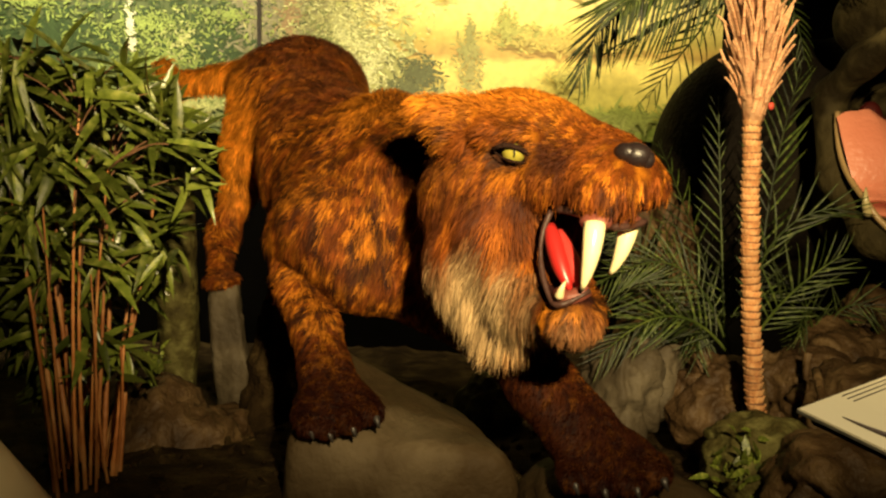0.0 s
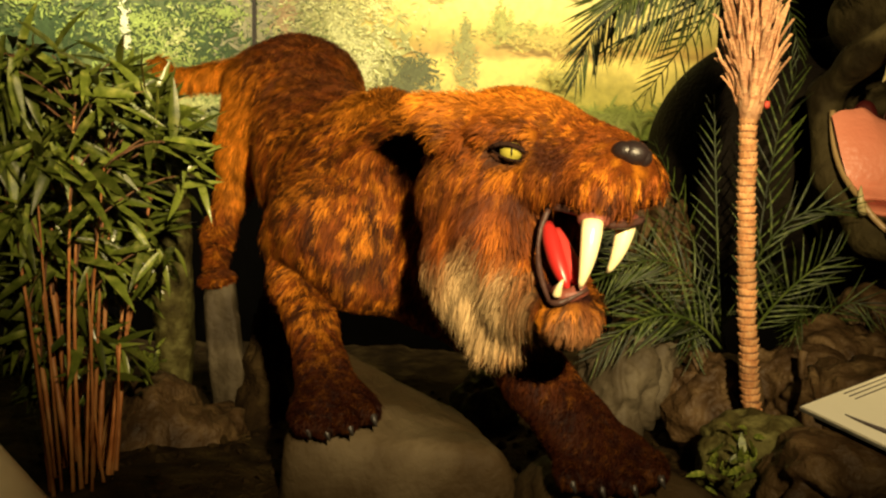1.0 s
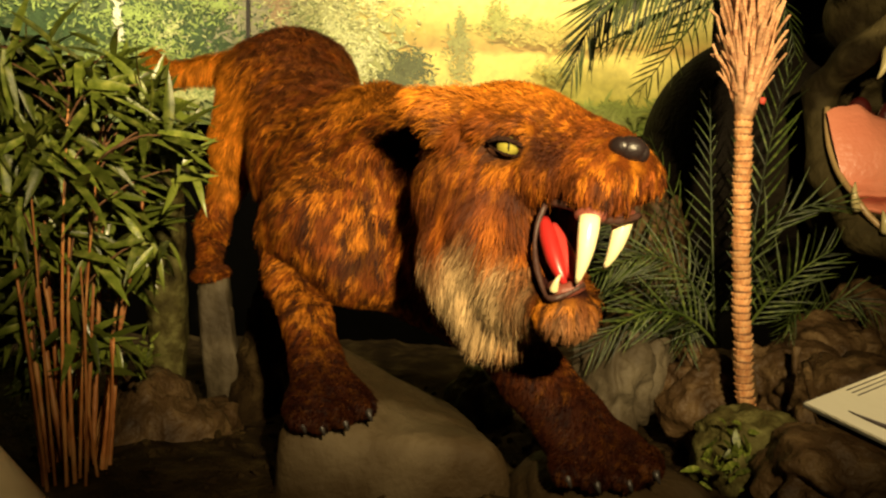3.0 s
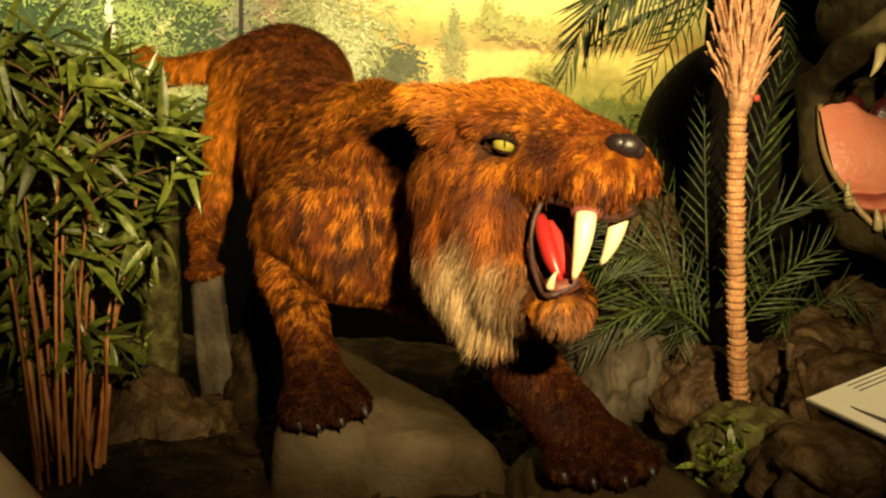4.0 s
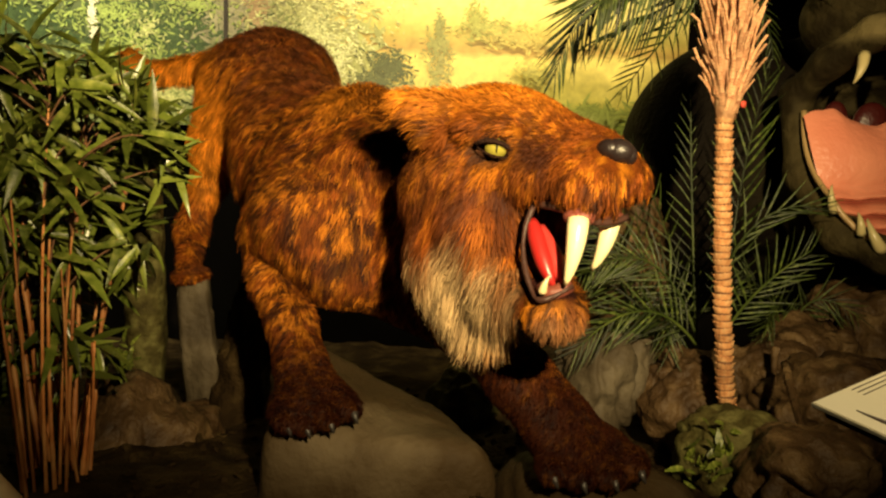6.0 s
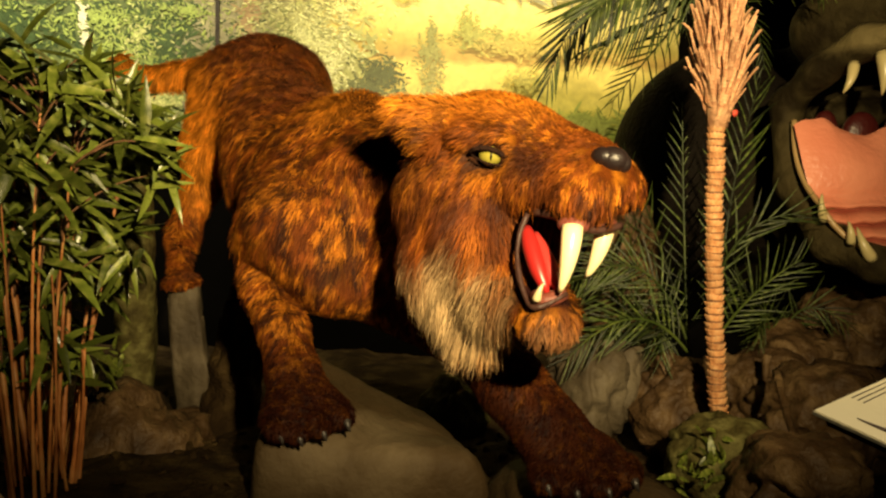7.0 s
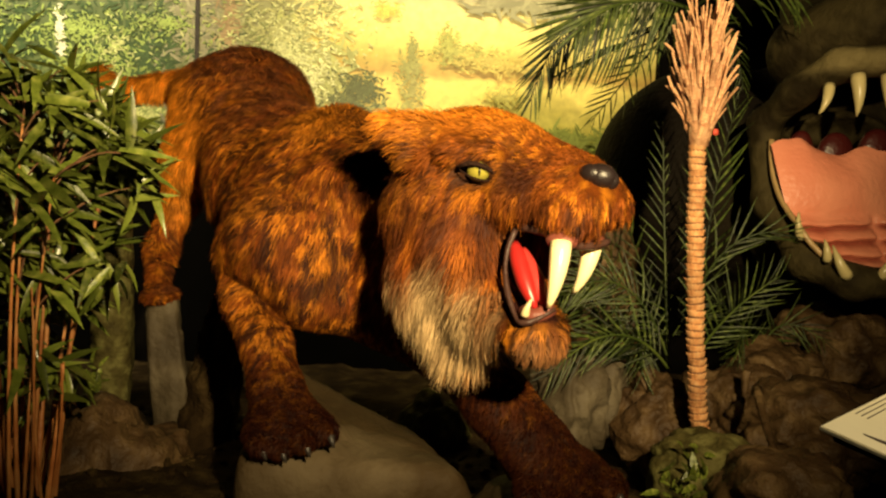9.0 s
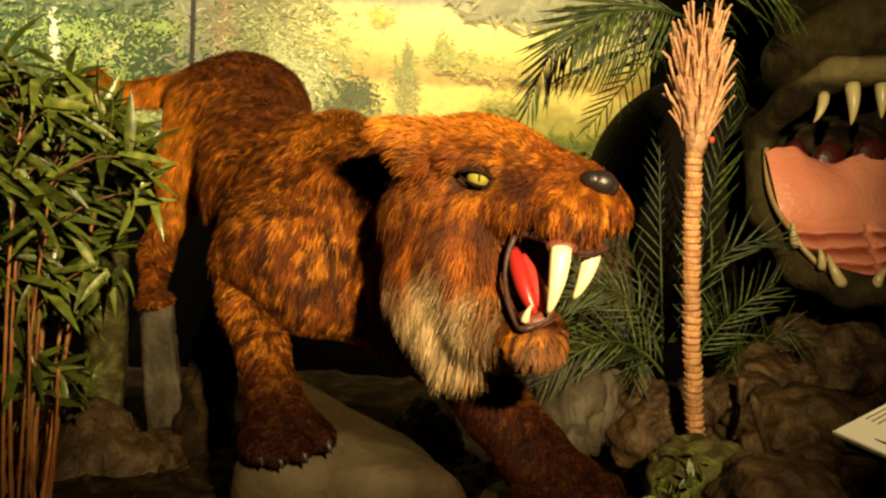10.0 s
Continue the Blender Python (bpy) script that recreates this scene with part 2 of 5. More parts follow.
strokes.dab(-1.6, 2.1, 0.02, 0.05, 20, 0.02, 1.0, (0.75, 0.72, 0.55))
strokes.object("painted_foliage", FOREST, "brushed light and dark green leaves")
strokes = Daubs(24)
strokes.dab(-0.72, 2.2, 0.3, 0.55, 420, 0.08, 1.5, (0.3, 0.3, 0.16))
strokes.dab(-0.95, 2.25, 0.16, 0.5, 420, 0.03, 1.4, (0.28, 0.26, 0.17))
strokes.dab(-0.35, 1.95, 0.22, 0.3, 200, 0.06, 1.4, (0.42, 0.44, 0.18))
strokes.dab(-0.8, 2.3, 0.05, 0.3, 120, 0.02, 2.0, (0.36, 0.25, 0.14))
strokes.dab(-0.55, 2.2, 0.32, 0.3, 420, 0.022, 1.3, (0.42, 0.42, 0.19))
strokes.dab(-0.5, 2.15, 0.3, 0.3, 360, 0.017, 1.2, (0.62, 0.64, 0.34))
strokes.dab(-0.4, 2.0, 0.2, 0.2, 200, 0.016, 1.2, (0.7, 0.72, 0.42))
strokes.dab(-0.35, 2.3, 0.2, 0.15, 120, 0.016, 1.2, (0.74, 0.72, 0.34))
strokes.dab(-0.62, 2.1, 0.2, 0.3, 160, 0.014, 1.3, (0.22, 0.26, 0.1))
strokes.dab(-0.14, 1.98, 0.13, 0.09, 160, 0.022, 1.2, (0.1, 0.12, 0.05))
strokes.dab(-0.2, 1.9, 0.14, 0.06, 90, 0.022, 1.2, (0.12, 0.14, 0.06))
strokes.dab(0.11, 2.2, 0.02, 0.06, 40, 0.02, 1.0, (0.26, 0.27, 0.1))
strokes.dab(0.11, 2.1, 0.06, 0.07, 80, 0.022, 1.1, (0.3, 0.3, 0.11))
strokes.dab(0.12, 1.98, 0.05, 0.1, 70, 0.022, 1.0, (0.36, 0.34, 0.13))
strokes.dab(0.3, 2.23, 0.05, 0.09, 90, 0.02, 1.1, (0.34, 0.35, 0.1))
strokes.dab(0.38, 2.18, 0.14, 0.05, 150, 0.02, 1.2, (0.36, 0.36, 0.11))
strokes.dab(0.7, 2.5, 0.3, 0.1, 160, 0.05, 2.2, (0.28, 0.27, 0.18))
strokes.dab(-0.02, 2.38, 0.06, 0.05, 60, 0.016, 1.4, (0.55, 0.5, 0.12))
strokes.dab(0.1, 1.85, 0.05, 0.12, 70, 0.022, 1.0, (0.42, 0.42, 0.14))
strokes.dab(0.5, 2.15, 0.2, 0.05, 120, 0.02, 1.3, (0.5, 0.42, 0.13))
strokes.dab(0.75, 2.14, 0.3, 0.05, 150, 0.022, 1.6, (0.56, 0.45, 0.13))
strokes.dab(0.6, 1.98, 0.09, 0.06, 90, 0.02, 1.1, (0.6, 0.54, 0.16))
strokes.dab(0.9, 1.78, 0.3, 0.05, 120, 0.03, 2.0, (0.36, 0.4, 0.1))
strokes.dab(0.7, 1.7, 0.3, 0.06, 120, 0.03, 2.0, (0.45, 0.48, 0.14))
strokes.object("painted_foliage", MEADOW, "brushed pale leaves, shrubs and a dark poplar")

# ---- modelling clay: smooth unions of rounded masses on a grid, meshed by surface nets ----


class Clay:
    def __init__(self, lo, hi, h):
        self.lo, self.h = np.array(lo), h
        self.n = np.ceil((np.array(hi) - self.lo) / h).astype(int) + 1
        self.f = np.full(self.n, 0.2, dtype=np.float32)

    def _window(self, lo, hi, pad):
        a = np.clip(((np.array(lo) - pad - self.lo) / self.h).astype(int), 0, self.n - 2)
        b = np.clip(((np.array(hi) + pad - self.lo) / self.h).astype(int) + 2, a + 1, self.n)
        ax = [self.lo[i] + self.h * np.arange(a[i], b[i]) for i in range(3)]
        return tuple(slice(a[i], b[i]) for i in range(3)), np.stack(np.meshgrid(*ax, indexing="ij"), -1)

    def _blend(self, win, d, k, cut=False):
        old = self.f[win]
        if cut:
            d = -d
            h = np.clip(0.5 - 0.5 * (d - old) / k * -1, 0, 1)
            self.f[win] = old * (1 - h) + d * h + k * h * (1 - h)
        else:
            h = np.clip(0.5 + 0.5 * (old - d) / k, 0, 1)
            self.f[win] = old * (1 - h) + d * h - k * h * (1 - h)

    def limb(self, a, ra, b, rb, k=0.03, cut=False):
        a, b = np.array(a), np.array(b)
        r = max(ra, rb)
        win, p = self._window(np.minimum(a, b) - r, np.maximum(a, b) + r, 0.1)
        ab = b - a
        t = np.clip(((p - a) @ ab) / (ab @ ab + 1e-9), 0, 1)
        self._blend(win, np.linalg.norm(p - a - t[..., None] * ab, axis=-1) - (ra + (rb - ra) * t), k, cut)

    def ball(self, c, r, k=0.03, turn=(0, 0, 0), cut=False):
        r = np.array(r if np.ndim(r) else (r, r, r), dtype=float)
        win, p = self._window(np.array(c) - r.max(), np.array(c) + r.max(), 0.1)
        m = np.array(Euler([radians(q) for q in turn]).to_matrix())
        q = (p - np.array(c)) @ m
        k0 = np.linalg.norm(q / r, axis=-1)
        k1 = np.linalg.norm(q / (r * r), axis=-1) + 1e-6
        self._blend(win, k0 * (k0 - 1) / k1, k, cut)

    def mesh(self):
        f, n = self.f, self.n
        s = f < 0
        c = [s[i:n[0] - 1 + i, j:n[1] - 1 + j, k:n[2] - 1 + k] for i in (0, 1) for j in (0, 1) for k in (0, 1)]
        tot = sum(x.astype(np.int8) for x in c)
        cells = np.argwhere((tot > 0) & (tot < 8))
        index = np.full(n - 1, -1, dtype=np.int64)
        index[tuple(cells.T)] = np.arange(len(cells))
        acc, cnt = np.zeros((len(cells), 3)), np.zeros(len(cells))
        for ax in range(3):
            o1, o2 = [q for q in range(3) if q != ax]
            for u in (0, 1):
                for v in (0, 1):
                    off = np.zeros(3, dtype=int)
                    off[o1], off[o2] = u, v
                    a = cells + off
                    b = a.copy()
                    b[:, ax] += 1
                    fa, fb = f[tuple(a.T)], f[tuple(b.T)]
                    hit = (fa < 0) != (fb < 0)
                    t = np.where(hit, fa / np.where(hit, fa - fb, 1), 0)
                    pos = off.astype(float)[None, :].repeat(len(cells), 0)
                    pos[:, ax] = t
                    acc += pos * hit[:, None]
                    cnt += hit
        verts = (cells + acc / cnt[:, None]) * self.h + self.lo
        faces = []
        for ax in range(3):
            o1, o2 = (ax + 1) % 3, (ax + 2) % 3
            hi = [slice(1, n[q] - 1) for q in range(3)]
            hi[ax] = slice(0, n[ax] - 1)
            up = list(hi)
            up[ax] = slice(1, n[ax])
            A, B = s[tuple(hi)], s[tuple(up)]
            for flip in (False, True):
                e = np.argwhere((A & ~B) if not flip else (~A & B))
                if not len(e):
                    continue
                base = e + 1
                base[:, ax] -= 1
                q = []
                for u, v in ((-1, -1), (0, -1), (0, 0), (-1, 0)):
                    g = base.copy()
                    g[:, o1] += u
                    g[:, o2] += v
                    q.append(index[tuple(g.T)])
                q = np.stack(q, 1)
                faces.append(q[:, ::-1] if flip else q)
        return verts, np.concatenate(faces)


def face_frames(verts, faces):
    a, b, c, d = (verts[faces[:, i]] for i in range(4))
    nn = np.cross(c - a, d - b)
    area = np.linalg.norm(nn, axis=1)
    return nn / (area[:, None] + 1e-12), area / 2


class Build:
    """Gathers shells with a material index and pigment for one mesh."""

    def __init__(self):
        self.v, self.f, self.m, self.c, self.count = [], [], [], [], 0

    def add(self, verts, faces, material, colour):
        verts = np.asarray(verts, dtype=float)
        self.v.append(verts)
        self.f += (np.asarray(faces) + self.count).tolist() if isinstance(faces, np.ndarray) else [tuple(i + self.count for i in q) for q in faces]
        self.m += [material] * len(faces)
        colour = np.asarray(colour, dtype=float)
        self.c.append(np.broadcast_to(colour, (len(verts), 3)) if colour.ndim == 1 else colour)
        self.count += len(verts)

    def bmesh(self, bm, material, colour):
        bm.verts.index_update()
        self.add([v.co[:] for v in bm.verts], [tuple(v.index for v in p.verts) for p in bm.faces], material, colour)
        bm.free()

    def object(self, name, materials):
        me = bpy.data.meshes.new(name)
        me.from_pydata(np.concatenate(self.v).tolist(), [], self.f)
        for m in materials:
            me.materials.append(m)
        me.polygons.foreach_set("material_index", np.array(self.m, dtype=np.int32))
        me.polygons.foreach_set("use_smooth", np.ones(len(self.f), dtype=bool))
        col = np.concatenate(self.c)
        at = me.color_attributes.new("pigment", "FLOAT_COLOR", "POINT")
        at.data.foreach_set("color", np.concatenate([col, np.ones((len(col), 1))], 1).astype(np.float32).ravel())
        return new(name, me)


def noise_at(p, scale, seed=0.0):
    return np.array([noise.noise((x * scale + seed, y * scale, z * scale)) for x, y, z in p])


def smooth01(x, a, b):
    t = np.clip((x - a) / (b - a), 0, 1)
    return t * t * (3 - 2 * t)


# ---- the sabre-toothed cat sculpture ----
cat = Clay((-1.3, 0.95, 0.85), (0.62, 2.95, 2.05), 0.0105)
# rump, thigh, tail
cat.ball((-0.480, 2.640, 1.709), (0.191, 0.257, 0.210), 0.05)
cat.ball((-0.426, 2.660, 1.744), (0.137, 0.198, 0.153), 0.05)
cat.limb((-0.586, 2.560, 1.740), 0.121, (-0.617, 2.460, 1.532), 0.083, 0.06)
cat.limb((-0.617, 2.460, 1.532), 0.082, (-0.645, 2.470, 1.443), 0.055, 0.04)
cat.limb((-0.645, 2.470, 1.443), 0.051, (-0.704, 2.450, 1.287), 0.032, 0.03)
cat.limb((-0.704, 2.450, 1.287), 0.032, (-0.684, 2.330, 1.150), 0.034, 0.03)
cat.ball((-0.656, 2.260, 1.154), (0.053, 0.083, 0.025), 0.02)
cat.limb((-0.672, 2.640, 1.801), 0.047, (-0.784, 2.670, 1.790), 0.039, 0.03)
cat.limb((-0.784, 2.670, 1.790), 0.039, (-0.925, 2.670, 1.769), 0.033, 0.02)
cat.limb((-0.925, 2.670, 1.769), 0.033, (-0.958, 2.650, 1.819), 0.031, 0.015)
# far hind leg
cat.limb((-0.372, 2.800, 1.560), 0.120, (-0.364, 2.790, 1.091), 0.060, 0.05)
# trunk of the body
cat.limb((-0.449, 2.540, 1.647), 0.183, (-0.302, 2.180, 1.488), 0.189, 0.08)
cat.limb((-0.302, 2.180, 1.488), 0.189, (-0.209, 1.950, 1.413), 0.184, 0.08)
cat.limb((-0.209, 1.950, 1.413), 0.175, (-0.083, 1.880, 1.313), 0.155, 0.08)
# shoulder blade, near shoulder and chest
cat.ball((-0.131, 1.930, 1.563), (0.117, 0.145, 0.117), 0.06)
cat.limb((-0.208, 1.870, 1.522), 0.116, (-0.245, 1.750, 1.363), 0.119, 0.06)
cat.limb((-0.238, 1.740, 1.364), 0.113, (-0.184, 1.720, 1.271), 0.084, 0.05)
cat.ball((-0.184, 1.710, 1.292), (0.078, 0.094, 0.106), 0.05)
cat.limb((-0.124, 1.720, 1.494), 0.076, (-0.139, 1.710, 1.267), 0.063, 0.06)
cat.limb((-0.134, 1.740, 1.257), 0.067, (-0.025, 1.700, 1.240), 0.073, 0.06)
cat.limb((-0.317, 1.800, 1.390), 0.072, (-0.358, 1.770, 1.339), 0.039, 0.06)
# near foreleg: elbow, forearm, paw
cat.limb((-0.371, 1.770, 1.313), 0.027, (-0.327, 1.710, 1.221), 0.037, 0.015)
cat.limb((-0.327, 1.710, 1.221), 0.037, (-0.274, 1.650, 1.145), 0.050, 0.02)
cat.limb((-0.274, 1.650, 1.145), 0.050, (-0.245, 1.590, 1.071), 0.049, 0.025)
cat.limb((-0.246, 1.600, 1.069), 0.049, (-0.221, 1.550, 1.023), 0.059, 0.03)
cat.ball((-0.209, 1.520, 1.011), (0.087, 0.084, 0.050), 0.03)
cat.limb((-0.263, 1.470, 1.010), 0.029, (-0.251, 1.430, 1.003), 0.023, 0.012)
cat.limb((-0.225, 1.470, 1.005), 0.029, (-0.214, 1.430, 1.000), 0.023, 0.012)
cat.limb((-0.183, 1.470, 1.012), 0.029, (-0.171, 1.430, 1.011), 0.023, 0.012)
cat.limb((-0.145, 1.490, 1.022), 0.030, (-0.131, 1.460, 1.020), 0.024, 0.012)
# neck and throat
cat.limb((-0.155, 1.970, 1.474), 0.139, (0.059, 1.650, 1.495), 0.129, 0.06)
cat.limb((-0.078, 1.900, 1.311), 0.146, (0.085, 1.610, 1.330), 0.133, 0.06)
cat.limb((-0.080, 1.840, 1.231), 0.092, (0.118, 1.560, 1.170), 0.071, 0.06)
# far foreleg reaching forward
cat.limb((0.101, 1.580, 1.183), 0.070, (0.159, 1.520, 1.127), 0.056, 0.04)
cat.limb((0.159, 1.520, 1.127), 0.056, (0.196, 1.470, 1.089), 0.062, 0.03)
cat.limb((0.196, 1.470, 1.089), 0.062, (0.269, 1.420, 1.010), 0.069, 0.03)
cat.ball((0.321, 1.400, 0.965), (0.107, 0.099, 0.056), 0.03, (0, 16, -20))
cat.limb((0.245, 1.340, 0.960), 0.032, (0.241, 1.310, 0.957), 0.025, 0.012)
cat.limb((0.292, 1.330, 0.954), 0.031, (0.290, 1.300, 0.952), 0.025, 0.012)
cat.limb((0.344, 1.330, 0.954), 0.031, (0.344, 1.300, 0.954), 0.025, 0.012)
cat.limb((0.391, 1.340, 0.968), 0.030, (0.393, 1.310, 0.968), 0.023, 0.012)
# skull
cat.ball((0.107, 1.420, 1.544), (0.112, 0.115, 0.090), 0.04)
cat.ball((0.158, 1.380, 1.561), (0.085, 0.089, 0.067), 0.04)
cat.limb((0.180, 1.350, 1.534), 0.072, (0.259, 1.240, 1.503), 0.052, 0.04)
cat.limb((0.258, 1.240, 1.508), 0.047, (0.285, 1.200, 1.504), 0.041, 0.03)
cat.limb((0.197, 1.310, 1.564), 0.041, (0.271, 1.220, 1.525), 0.030, 0.03)
cat.limb((0.142, 1.310, 1.499), 0.049, (0.244, 1.200, 1.475), 0.046, 0.03)
# brow ridges
cat.limb((0.072, 1.303, 1.561), 0.022, (0.135, 1.274, 1.556), 0.02, 0.02)
# whisker pads
cat.ball((0.251, 1.174, 1.471), (0.05, 0.043, 0.037), 0.025)
cat.ball((0.308, 1.197, 1.479), (0.041, 0.042, 0.04), 0.02)
cat.limb((0.188, 1.262, 1.472), 0.034, (0.259, 1.166, 1.448), 0.024, 0.02)
# cheeks and jowls
cat.ball((0.054, 1.427, 1.454), (0.085, 0.09, 0.12), 0.04)
cat.ball((0.097, 1.359, 1.403), (0.075, 0.085, 0.12), 0.04)
cat.limb((0.130, 1.336, 1.390), 0.055, (0.146, 1.285, 1.299), 0.042, 0.03)
cat.limb((0.202, 1.372, 1.384), 0.058, (0.209, 1.332, 1.293), 0.042, 0.03)
cat.limb((0.226, 1.325, 1.418), 0.04, (0.200, 1.373, 1.389), 0.05, 0.02)
cat.limb((0.040, 1.395, 1.342), 0.065, (0.112, 1.359, 1.230), 0.045, 0.04)
# lower jaw and chin
cat.limb((0.145, 1.275, 1.301), 0.04, (0.204, 1.179, 1.277), 0.036, 0.025)
cat.limb((0.209, 1.340, 1.281), 0.035, (0.226, 1.217, 1.270), 0.034, 0.02)
cat.ball((0.207, 1.177, 1.264), (0.042, 0.04, 0.034), 0.02)
# near ear folded back, far ear tip
cat.limb((0.039, 1.353, 1.597), 0.026, (-0.042, 1.363, 1.605), 0.014, 0.012)
cat.limb((-0.038, 1.363, 1.603), 0.013, (0.014, 1.323, 1.539), 0.012, 0.01)
cat.limb((-0.013, 1.356, 1.600), 0.015, (0.031, 1.329, 1.558), 0.014, 0.012)
# mouth hollow and eye socket, hollow behind the ear
cat.limb((0.203, 1.223, 1.402), 0.042, (0.197, 1.186, 1.335), 0.036, 0.01, True)
cat.limb((0.224, 1.190, 1.378), 0.04, (0.221, 1.166, 1.346), 0.034, 0.012, True)
cat.ball((0.113, 1.273, 1.524), (0.03, 0.03, 0.021), 0.012, (0, 0, 0), True)
cat.ball((-0.035, 1.491, 1.542), (0.05, 0.11, 0.05), 0.02, (0, 0, 0), True)
cv, cf = cat.mesh()

NOSE, TAIL, MOUTH, RUFF = np.array((0.304, 1.179, 1.495)), np.array((-0.915, 2.887, 1.690)), np.array((0.202, 1.189, 1.369)), np.array((0.071, 1.306, 1.279))
THIGH, FLANK, BLADE = np.array((-0.636, 2.458, 1.570)), np.array((-0.433, 2.352, 1.606)), np.array((-0.170, 1.884, 1.576))
EAR_DARK = np.array((-0.043, 1.522, 1.539))
MUZZLE = np.array((0.194, 1.239, 1.491))
EYE, HEAD = np.array((0.114, 1.284, 1.528)), np.array((0.115, 1.368, 1.488))
ORANGE, RUST, BROWN, BUFF = np.array((0.68, 0.228, 0.016)), np.array((0.24, 0.058, 0.007)), np.array((0.04, 0.011, 0.005)), np.array((0.42, 0.29, 0.145))


def cat_coat(p, nz):
    """Pigment of the coat: rust and orange, brown along the back, buff on the ruff; some shade mixed in."""
    s = p * np.array((1, 1, 0.3))
    n1 = noise_at(p, 7.0)
    n2 = noise_at(s, 26.0, 7.0)
    n3 = noise_at(s, 75.0, 3.0)
    head = 1 - smooth01(np.linalg.norm(p - HEAD, axis=1), 0.2, 0.3)
    n3 = n3 * (1 - 0.25 * head)
    n4, n5 = noise_at(s, 52.0, 17.0), noise_at(s, 125.0, 29.0)
    o = smooth01(0.4 * n1 + 0.5 * n2 + 0.9 * n3 + 0.8 * n5, -0.12, 0.5)[:, None]
    c = RUST * (1 - o) + ORANGE * o
    d = smooth01(0.25 * n1 + 0.3 * n2 + 0.9 * n4 - 0.7 * n5, -0.15, 0.4)[:, None] * (0.9 - 0.12 * head[:, None])
    c = c * (1 - d) + BROWN * d
    c = c * (1 - 0.15 * head[:, None]) + (0.4 * ORANGE + 0.6 * RUST) * 0.15 * head[:, None]
    back = smooth01(nz + 0.4 * n2 + 0.25 * n3, 0.45, 0.85) * smooth01(p[:, 1], 1.9, 2.2) * smooth01(p[:, 0], -0.7, -0.62)
    c = c * (1 - 0.65 * back[:, None]) + np.array((0.14, 0.045, 0.02)) * 0.65 * back[:, None]
    for spot_at, wide in ((THIGH, 0.17), (FLANK, 0.1), (BLADE, 0.11), (np.array((-0.86, 2.66, 1.79)), 0.34)):
        k = (1 - smooth01(np.linalg.norm((p - spot_at) / np.array((1, 1.3, 1.4)), axis=1) + 0.04 * n2 + 0.03 * n3, wide * 0.5, wide))[:, None] * 0.75
        c = c * (1 - k) + ORANGE * 1.08 * k
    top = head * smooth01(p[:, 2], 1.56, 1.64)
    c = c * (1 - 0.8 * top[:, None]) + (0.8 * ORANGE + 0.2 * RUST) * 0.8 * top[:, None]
    # lower legs maroon: own coat colour plus the lamp's falloff put into it
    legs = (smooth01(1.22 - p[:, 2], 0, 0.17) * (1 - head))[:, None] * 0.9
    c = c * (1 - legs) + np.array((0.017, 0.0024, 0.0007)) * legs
    # behind the ear: dark fur, with the head's shadow mixed into its colour
    hollow = (1 - smooth01(np.linalg.norm((p - EAR_DARK) / np.array((1, 4.5, 1.2)), axis=1) + 0.012 * n2, 0.035, 0.065))[:, None] * 0.8
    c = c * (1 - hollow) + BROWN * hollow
    side = (1 - smooth01(np.linalg.norm((p - MUZZLE) / np.array((1.3, 1.3, 1)), axis=1) + 0.015 * n2, 0.02, 0.05))[:, None] * 0.35
    c = c * (1 - side) + BROWN * 1.5 * side
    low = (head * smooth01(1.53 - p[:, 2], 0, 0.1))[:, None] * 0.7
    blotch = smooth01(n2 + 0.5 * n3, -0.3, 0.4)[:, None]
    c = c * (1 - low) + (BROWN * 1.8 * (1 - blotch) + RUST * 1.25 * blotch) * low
    for at, size, deep in (((0.170, 1.250, 1.520), (0.045, 0.07, 0.045), 0.8), ((0.125, 1.300, 1.453), (0.06, 0.08, 0.03), 0.7), ((0.007, 1.420, 1.513), (0.03, 0.07, 0.06), 0.6)):
        k = (1 - smooth01(np.linalg.norm((p - np.array(at)) / np.array(size), axis=1) + 0.5 * n2 + 0.3 * n3, 0.5, 1.1))[:, None] * deep
        c = c * (1 - k) + BROWN * 1.3 * k
    # coat dimmed except on crown and hindquarters: weaker light put into the pigment
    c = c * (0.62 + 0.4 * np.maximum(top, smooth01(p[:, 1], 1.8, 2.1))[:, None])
    q = (p - RUFF) / np.array((0.105, 0.16, 0.11))
    r = (1 - smooth01(np.linalg.norm(q, axis=1) + 0.25 * n2, 0.55, 1.15))[:, None] * 0.9
    c = c * (1 - r) + BUFF * r
    k = (1 - smooth01(np.linalg.norm(p - np.array((0.205, 1.18, 1.25)), axis=1) + 0.02 * n2, 0.03, 0.065))[:, None] * 0.6
    c = c * (1 - k) + (0.5 * RUST + 0.5 * BUFF) * k
    e = (1 - smooth01(np.linalg.norm((p - EYE) / np.array((1.5, 1.5, 1)), axis=1), 0.02, 0.034))[:, None] * 0.9
    return c * (1 - e) + np.array((0.03, 0.014, 0.01)) * e


body = Build()
nrm, area = face_frames(cv, cf)
vn = np.zeros_like(cv)
for i in range(4):
    np.add.at(vn, cf[:, i], nrm)
vn /= np.linalg.norm(vn, axis=1)[:, None] + 1e-9
# skin darkened in place of the shade under the fur
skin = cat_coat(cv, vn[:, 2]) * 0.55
# inside of the mouth near black: gloom of the recess put into the pigment
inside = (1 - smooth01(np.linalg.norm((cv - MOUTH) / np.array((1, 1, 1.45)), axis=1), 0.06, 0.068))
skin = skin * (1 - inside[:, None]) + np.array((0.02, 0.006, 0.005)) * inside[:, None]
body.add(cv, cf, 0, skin)

